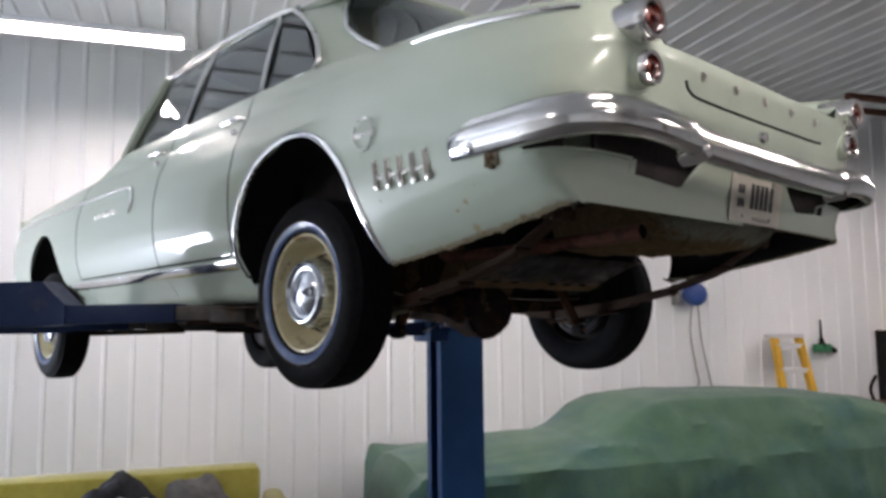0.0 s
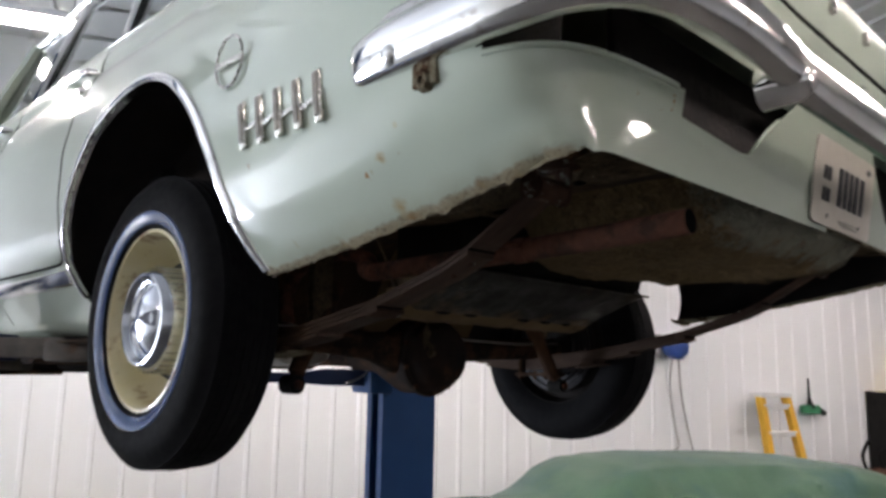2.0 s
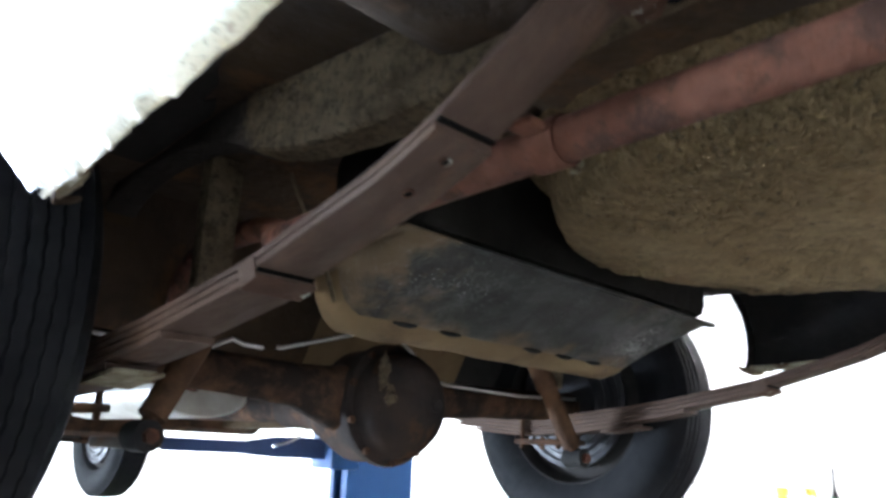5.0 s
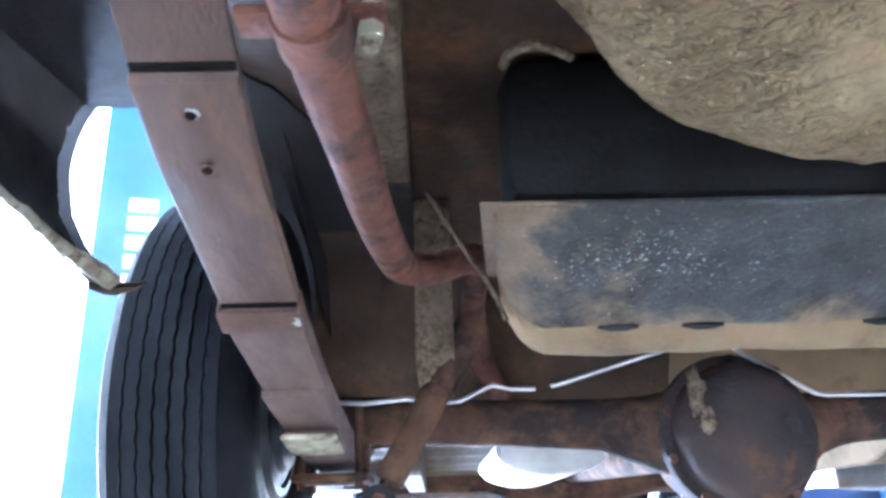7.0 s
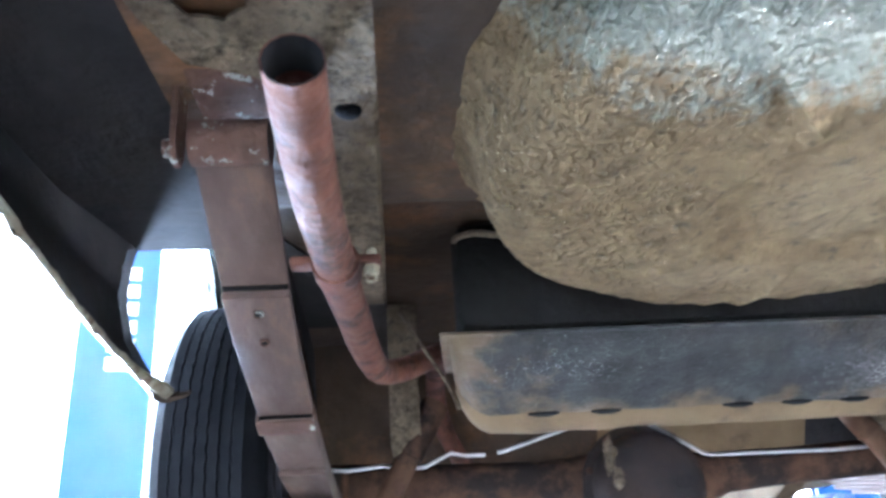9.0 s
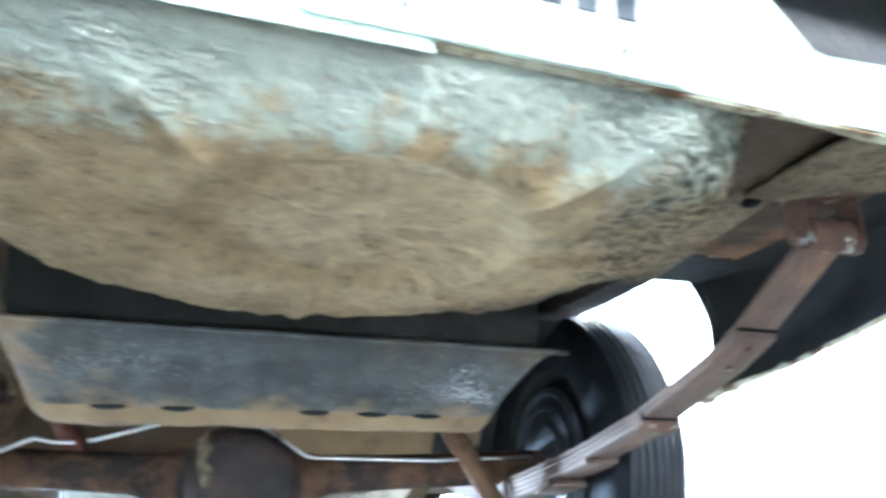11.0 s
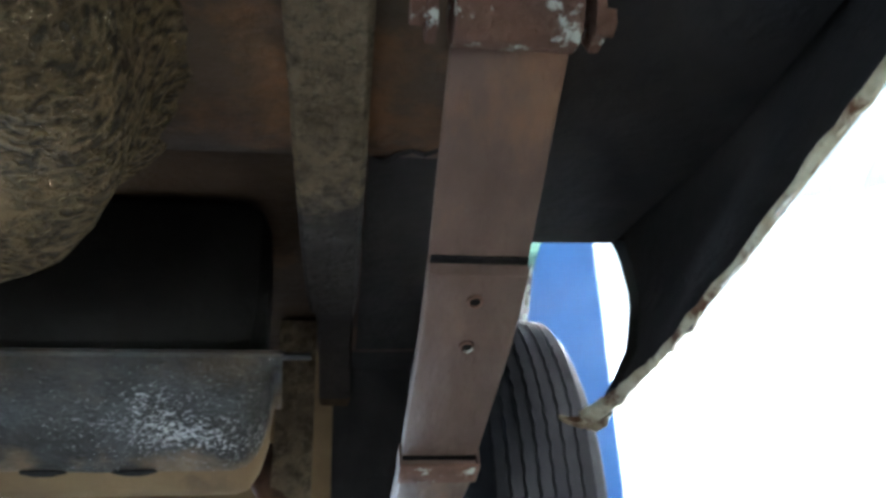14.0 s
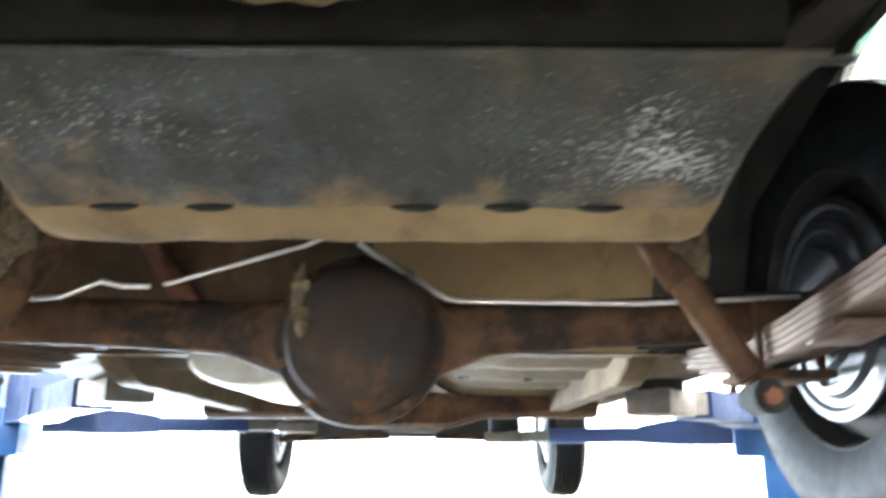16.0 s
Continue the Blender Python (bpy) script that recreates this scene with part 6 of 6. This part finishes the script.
# covered car
def covered_car():
    car2 = thing("covered_car", "low sedan under a draped green cloth car cover", "covered car")
    rows = []
    L = 5.32
    ridge = [(0.0, 0.42), (0.03, 0.70), (0.13, 0.87), (0.43, 0.905), (0.97, 0.975), (1.55, 1.0), (1.72, 1.06), (1.92, 1.20), (2.14, 1.285), (2.55, 1.32), (3.45, 1.30), (4.1, 1.26), (4.58, 1.20), (5.0, 1.06), (5.25, 0.95), (5.32, 0.42)]
    for u in steps(0, L, 0.035):
        top = lerp(u, [a for a, _ in ridge], [b for _, b in ridge])
        belt = min(0.84, top)
        wid = lerp(u, [0, 0.08, 0.5, 4.8, 5.24, 5.32], [0.62, 0.82, 0.90, 0.90, 0.84, 0.66])
        r = []
        for k in range(73):
            t = -1 + 2 * k / 72
            q = abs(t)
            if q < 0.5:
                x, z = q / 0.5 * wid * 0.62, top - 0.05 * (q / 0.5) ** 3
            elif q < 0.72:
                f = (q - 0.5) / 0.22
                x, z = wid * (0.62 + 0.34 * f), (top - 0.05) + (belt - top + 0.05) * f ** 1.2
            else:
                f = (q - 0.72) / 0.28
                x, z = wid * (0.96 + 0.05 * math.sin(3 * f)), belt * (1 - f) + 0.06 * f
            sx = math.copysign(x, t)
            # swags between the roof and the belt, hanging folds below it
            swag = (1 - abs(noise.noise(Vector((u * 0.7 + z * 1.8, sx * 0.5, z * 4.0 - u * 0.9))))) ** 7
            hang = (1 - abs(noise.noise(Vector((u * 4.5, t * 2, z * 0.8))))) ** 4
            fold = 0.022 * noise.noise(Vector((u * 2.2, sx * 2, z * 2))) + 0.044 * swag * min(1.0, max(0.0, (q - 0.40) / 0.15)) + 0.034 * hang * max(0.0, q - 0.66) / 0.34
            r.append(Vector((u, sx + math.copysign(fold, t) * (q > 0.42), z + fold * 0.6 * (q < 0.8))))
        rows.append(r)
    bm = bmesh.new()
    grid(bm, [r[10:63] for r in rows])
    top = part("cover_top", bm, COVER, car2, "green cloth over the roof and hood")
    for name, a, b in (("cover_side", 0, 11), ("cover_side", 62, 73)):
        bm = bmesh.new()
        grid(bm, [r[a:b] for r in rows])
        part(name, bm, COVER, car2, "hanging folds of green cloth")
        bm = bmesh.new()
        tube(bm, [r[0 if a == 0 else 72] for r in rows], 0.008, 6)
        part("hem", bm, COVER, car2, "elastic hem of the cover")
    for r in (rows[0], rows[-1]):
        bm = bmesh.new()
        bm.faces.new([bm.verts.new(p) for p in r])
        part("cover_end", bm, COVER, car2)
    return car2


cc = covered_car()
cc.matrix_world = ROOM @ pose(1.45, -1.18, 0.0)


def cushion(bm, lo, hi, r=0.06, m=None):
    box(bm, lo, hi, r, m)
    for v in bm.verts:
        v.co += Vector((0, 0, 0.006 * noise.noise(v.co * 6)))


sofa = thing("sofa", "long mustard green velvet sofa against the wall", "sofa")
for k in range(2):
    bm = bmesh.new()
    cushion(bm, (-1.02 + k * 1.02, -0.16, 0.36), (-0.01 + k * 1.02, 0.12, 0.82), 0.05)
    part("back_cushion", bm, SOFA, sofa)
    bm = bmesh.new()
    cushion(bm, (-1.02 + k * 1.02, -0.78, 0.24), (-0.01 + k * 1.02, -0.16, 0.44), 0.05)
    part("seat_cushion", bm, SOFA, sofa)
bm = bmesh.new()
box(bm, (-1.05, -0.76, 0.06), (1.05, 0.14, 0.25), 0.03)
part("base", bm, SOFA, sofa)
for x in (-1.2, 1.04):
    bm = bmesh.new()
    box(bm, (x, -0.78, 0.06), (x + 0.17, 0.13, 0.60), 0.06)
    part("arm_rest", bm, SOFA, sofa)
sofa.matrix_world = at_wall(-0.45, -0.75, 0)


def heap(name, label, mat, u, v, h, sx, sy, sz, seed):
    bm = bmesh.new()
    bmesh.ops.create_icosphere(bm, subdivisions=4, radius=1)
    for p in bm.verts:
        d = 1 + 0.35 * noise.noise(p.co * 1.6 + Vector((seed, 0, 0))) + 0.14 * noise.noise(p.co * 4 + Vector((0, seed, 0)))
        p.co = Vector((p.co.x * sx * d, p.co.y * sy * d, max(0.0, p.co.z * sz * d)))
    ob = part(name, bm, mat)
    ob.matrix_world = at_wall(u, v, h)
    return tagged(ob, label, "clothes")


CLOTH = material("dark_jacket_cloth", (0.02, 0.02, 0.025), (0.035, 0.035, 0.04), 12, 0.8)
GREYC = material("grey_cloth", (0.10, 0.095, 0.09), (0.20, 0.19, 0.18), 10, 0.85)
WHITEC = material("white_cloth", (0.6, 0.6, 0.6), (0.7, 0.7, 0.7), 10, 0.85)
heap("jacket", "crumpled black jacket lying over the sofa back", CLOTH, -0.50, -1.12, 0.42, 0.34, 0.24, 0.40, 3)
heap("jacket", "crumpled grey jacket with dark lining on the sofa", GREYC, 0.08, -1.12, 0.42, 0.30, 0.22, 0.36, 8)
heap("shirt", "small white crumpled cloth on the sofa", WHITEC, -0.36, -1.34, 0.42, 0.20, 0.13, 0.30, 5)

# hose reel
REELBLUE = material("blue_plastic", (0.015, 0.05, 0.20), (0.02, 0.06, 0.24), 10, 0.35)
reel = thing("hose_reel", "round blue plastic hose reel hanging on the wall with loose hoses", "hose reel")
bm = bmesh.new()
revolve(bm, [(0.0, 0.085), (0.085, 0.083), (0.115, 0.065), (0.125, 0.04), (0.125, -0.04), (0.115, -0.07), (0.0, -0.08)], 10, pose(0, -0.16, 0, 90, 0, 0))
part("drum", bm, REELBLUE, reel)
bm = bmesh.new()
box(bm, (-0.19, -0.12, -0.11), (-0.13, 0.0, 0.12), 0.01)
part("bracket", bm, STEEL, reel)
CORD = material("grey_hose", (0.28, 0.28, 0.28), (0.36, 0.36, 0.35), 20, 0.6)
for pts in ([(-0.02, -0.12, -0.12), (0.0, -0.05, -0.4), (0.06, -0.03, -0.75), (0.10, -0.03, -0.95), (0.05, -0.03, -1.0)], [(0.06, -0.12, -0.12), (0.14, -0.05, -0.5), (0.24, -0.03, -0.9), (0.33, -0.03, -1.25)]):
    bm = bmesh.new()
    tube(bm, curve(pts, 6), 0.011, 8)
    part("hose", bm, CORD, reel)
reel.matrix_world = at_wall(5.185, -0.02, 2.21)

# step ladder
YEL = material("yellow_fibreglass", (0.62, 0.33, 0.02), (0.68, 0.38, 0.03), 10, 0.5)
ladder = thing("step_ladder", "yellow fibreglass step ladder with aluminium steps leaning on the wall", "ladder")
for s in (-1, 1):
    bm = bmesh.new()
    sweep(bm, [[Vector((s * w + x, y0 + y, z)) for x, y in ((-0.034, -0.04), (0.034, -0.04), (0.034, 0.03), (-0.034, 0.03))] for w, y0, z in ((0.27, -0.50, 0.0), (0.165, -0.12, 1.70))])
    part("side_rail", bm, YEL, ladder)
for k in range(6):
    z = 0.28 + 0.265 * k
    w = 0.27 - 0.105 * z / 1.7
    bm = bmesh.new()
    box(bm, (-w, -0.54 + 0.38 * z / 1.7, z - 0.032), (w, -0.45 + 0.38 * z / 1.7, z + 0.02), 0.004)
    part("step", bm, WHITEC, ladder, "aluminium step")
bm = bmesh.new()
box(bm, (-0.20, -0.18, 1.69), (0.20, 0.0, 1.73), 0.006)
part("top_cap", bm, WHITEC, ladder)
ladder.matrix_world = at_wall(6.33, -0.10, 0.04)

# green nozzle on a hook
GREENP = material("green_plastic", (0.02, 0.16, 0.07), (0.03, 0.20, 0.09), 10, 0.5)
noz = thing("spray_gun", "small green spray gun hung on a wall hook", "spray gun")
bm = bmesh.new()
tube(bm, [(0, -0.04, 0.32), (0, -0.04, 0.12), (0, -0.05, 0.0)], [0.012, 0.016, 0.05], 10)
part("lance", bm, TRIMDARK, noz)
bm = bmesh.new()
box(bm, (-0.13, -0.09, -0.05), (0.11, -0.02, 0.04), 0.02)
part("body", bm, GREENP, noz)
bm = bmesh.new()
tube(bm, [(0.10, -0.05, 0.0), (0.19, -0.05, -0.05)], 0.03, 10)
part("grip", bm, TRIMDARK, noz)
noz.matrix_world = at_wall(6.98, -0.02, 1.61)

# bin rack with yellow bins and cans
rack = thing("bin_rack", "dark steel parts rack filled with yellow bins", "shelf")
BINY = material("yellow_bin_plastic", (0.60, 0.42, 0.02), (0.66, 0.48, 0.03), 10, 0.5)
for x in (-0.5, 0.5):
    bm = bmesh.new()
    box(bm, (x - 0.02, -0.36, 0.0), (x + 0.02, 0.0, 1.80), 0.004)
    part("side_panel", bm, TRIMDARK, rack)
for k in range(8):
    z = 0.12 + 0.22 * k
    bm = bmesh.new()
    box(bm, (-0.5, -0.36, z), (0.5, 0.0, z + 0.015), 0.002)
    part("shelf", bm, STEEL, rack)
binb = None
for k in range(8):
    z = 0.137 + 0.22 * k
    for j in range(5):
        x = -0.40 + 0.2 * j
        b = thing("parts_bin", "small yellow plastic parts bin standing on the rack", "storage bin", "parts bins on the rack")
        bm = bmesh.new()
        w, d, h = 0.085, 0.16, 0.12
        sweep(bm, [[Vector((x0, y0, z0)) for y0, z0 in ((-d, 0.0), (d, 0.0), (d, h), (d - 0.01, h), (d - 0.01, 0.01), (-d + 0.02, 0.01), (-d - 0.005, h * 0.55), (-d - 0.015, h * 0.55))] for x0 in (-w, w)])
        part("tray", bm, BINY if (k * 3 + j) % 4 else GREYC, b)
        b.matrix_world = at_wall(8.36 + x, -0.22, z)
rack.matrix_world = at_wall(8.36, -0.02, 0)
for k, (u, mat, r, h) in enumerate(((8.28, BINY, 0.15, 0.40), (8.58, LENS, 0.07, 0.24), (8.72, REELBLUE, 0.06, 0.18))):
    bm = bmesh.new()
    revolve(bm, [(0.0, 0.0), (r, 0.0), (r, h * 0.8), (r * 0.7, h * 0.9), (r * 0.35, h), (0.0, h)], 20)
    ob = part("canister", bm, mat)
    ob.matrix_world = at_wall(u, -0.2, 1.80)
    tagged(ob, "coloured canister standing on top of the parts rack", "canister")

# engine hoist part: dark red tool in front of the wall
hoist = thing("bench_tool", "dark red and black bench tool with a bent handle", "tool")
bm = bmesh.new()
box(bm, (-0.25, -0.12, -0.15), (0.35, 0.12, 0.06), 0.05)
part("housing", bm, PIPE, hoist)
for pts in ([(-0.2, 0, 0.05), (-0.24, 0, 0.20), (-0.15, 0, 0.34)], [(0.05, 0, 0.05), (0.02, 0.03, 0.16), (0.10, 0.05, 0.24), (0.22, 0.05, 0.22)], [(0.28, -0.04, 0.05), (0.34, -0.06, 0.16), (0.42, -0.06, 0.18)]):
    bm = bmesh.new()
    tube(bm, curve(pts, 5), 0.018, 8)
    part("handle", bm, TRIMDARK, hoist, "bent dark handle")
bm = bmesh.new()
revolve(bm, [(0.05, -0.02), (0.09, -0.02), (0.10, 0.0), (0.09, 0.02), (0.05, 0.02)], 20, pose(0.18, -0.14, 0.02, 90, 0, 0), closed=True)
part("hand_wheel", bm, STEEL, hoist, "small steel hand wheel")
hoist.matrix_world = at_wall(7.60, -0.35, 0.95)
bench = thing("work_bench", "grey steel work bench against the wall", "bench")
bm = bmesh.new()
box(bm, (-0.5, -0.3, 0.75), (0.9, 0.3, 0.80), 0.006)
part("top", bm, TRIMDARK, bench)
for x in (-0.45, 0.85):
    for y in (-0.26, 0.26):
        bm = bmesh.new()
        box(bm, (x - 0.03, y - 0.03, 0), (x + 0.03, y + 0.03, 0.75), 0.004)
        part("leg", bm, STEEL, bench)
bench.matrix_world = at_wall(7.35, -0.35, 0)

# pair of pipes under the ceiling
for k in range(2):
    pp = thing("pipe", "thin reddish steel pipe run under the ceiling", "pipe", "ceiling pipes")
    bm = bmesh.new()
    tube(bm, [(5.8, -1.4 - 0.35 * k, 0), (11.9, -1.4 - 0.35 * k, 0)], 0.035, 12)
    part("run", bm, PIPE, pp)
    for x in (9.0, 11.8):
        bm = bmesh.new()
        tube(bm, [(x, -1.4 - 0.35 * k, 0.03), (x, -1.4 - 0.35 * k, HIGH - 4.0)], 0.006, 6)
        part("hanger", bm, STEEL, pp)
    pp.matrix_world = at_wall(0, 0, 4.0)
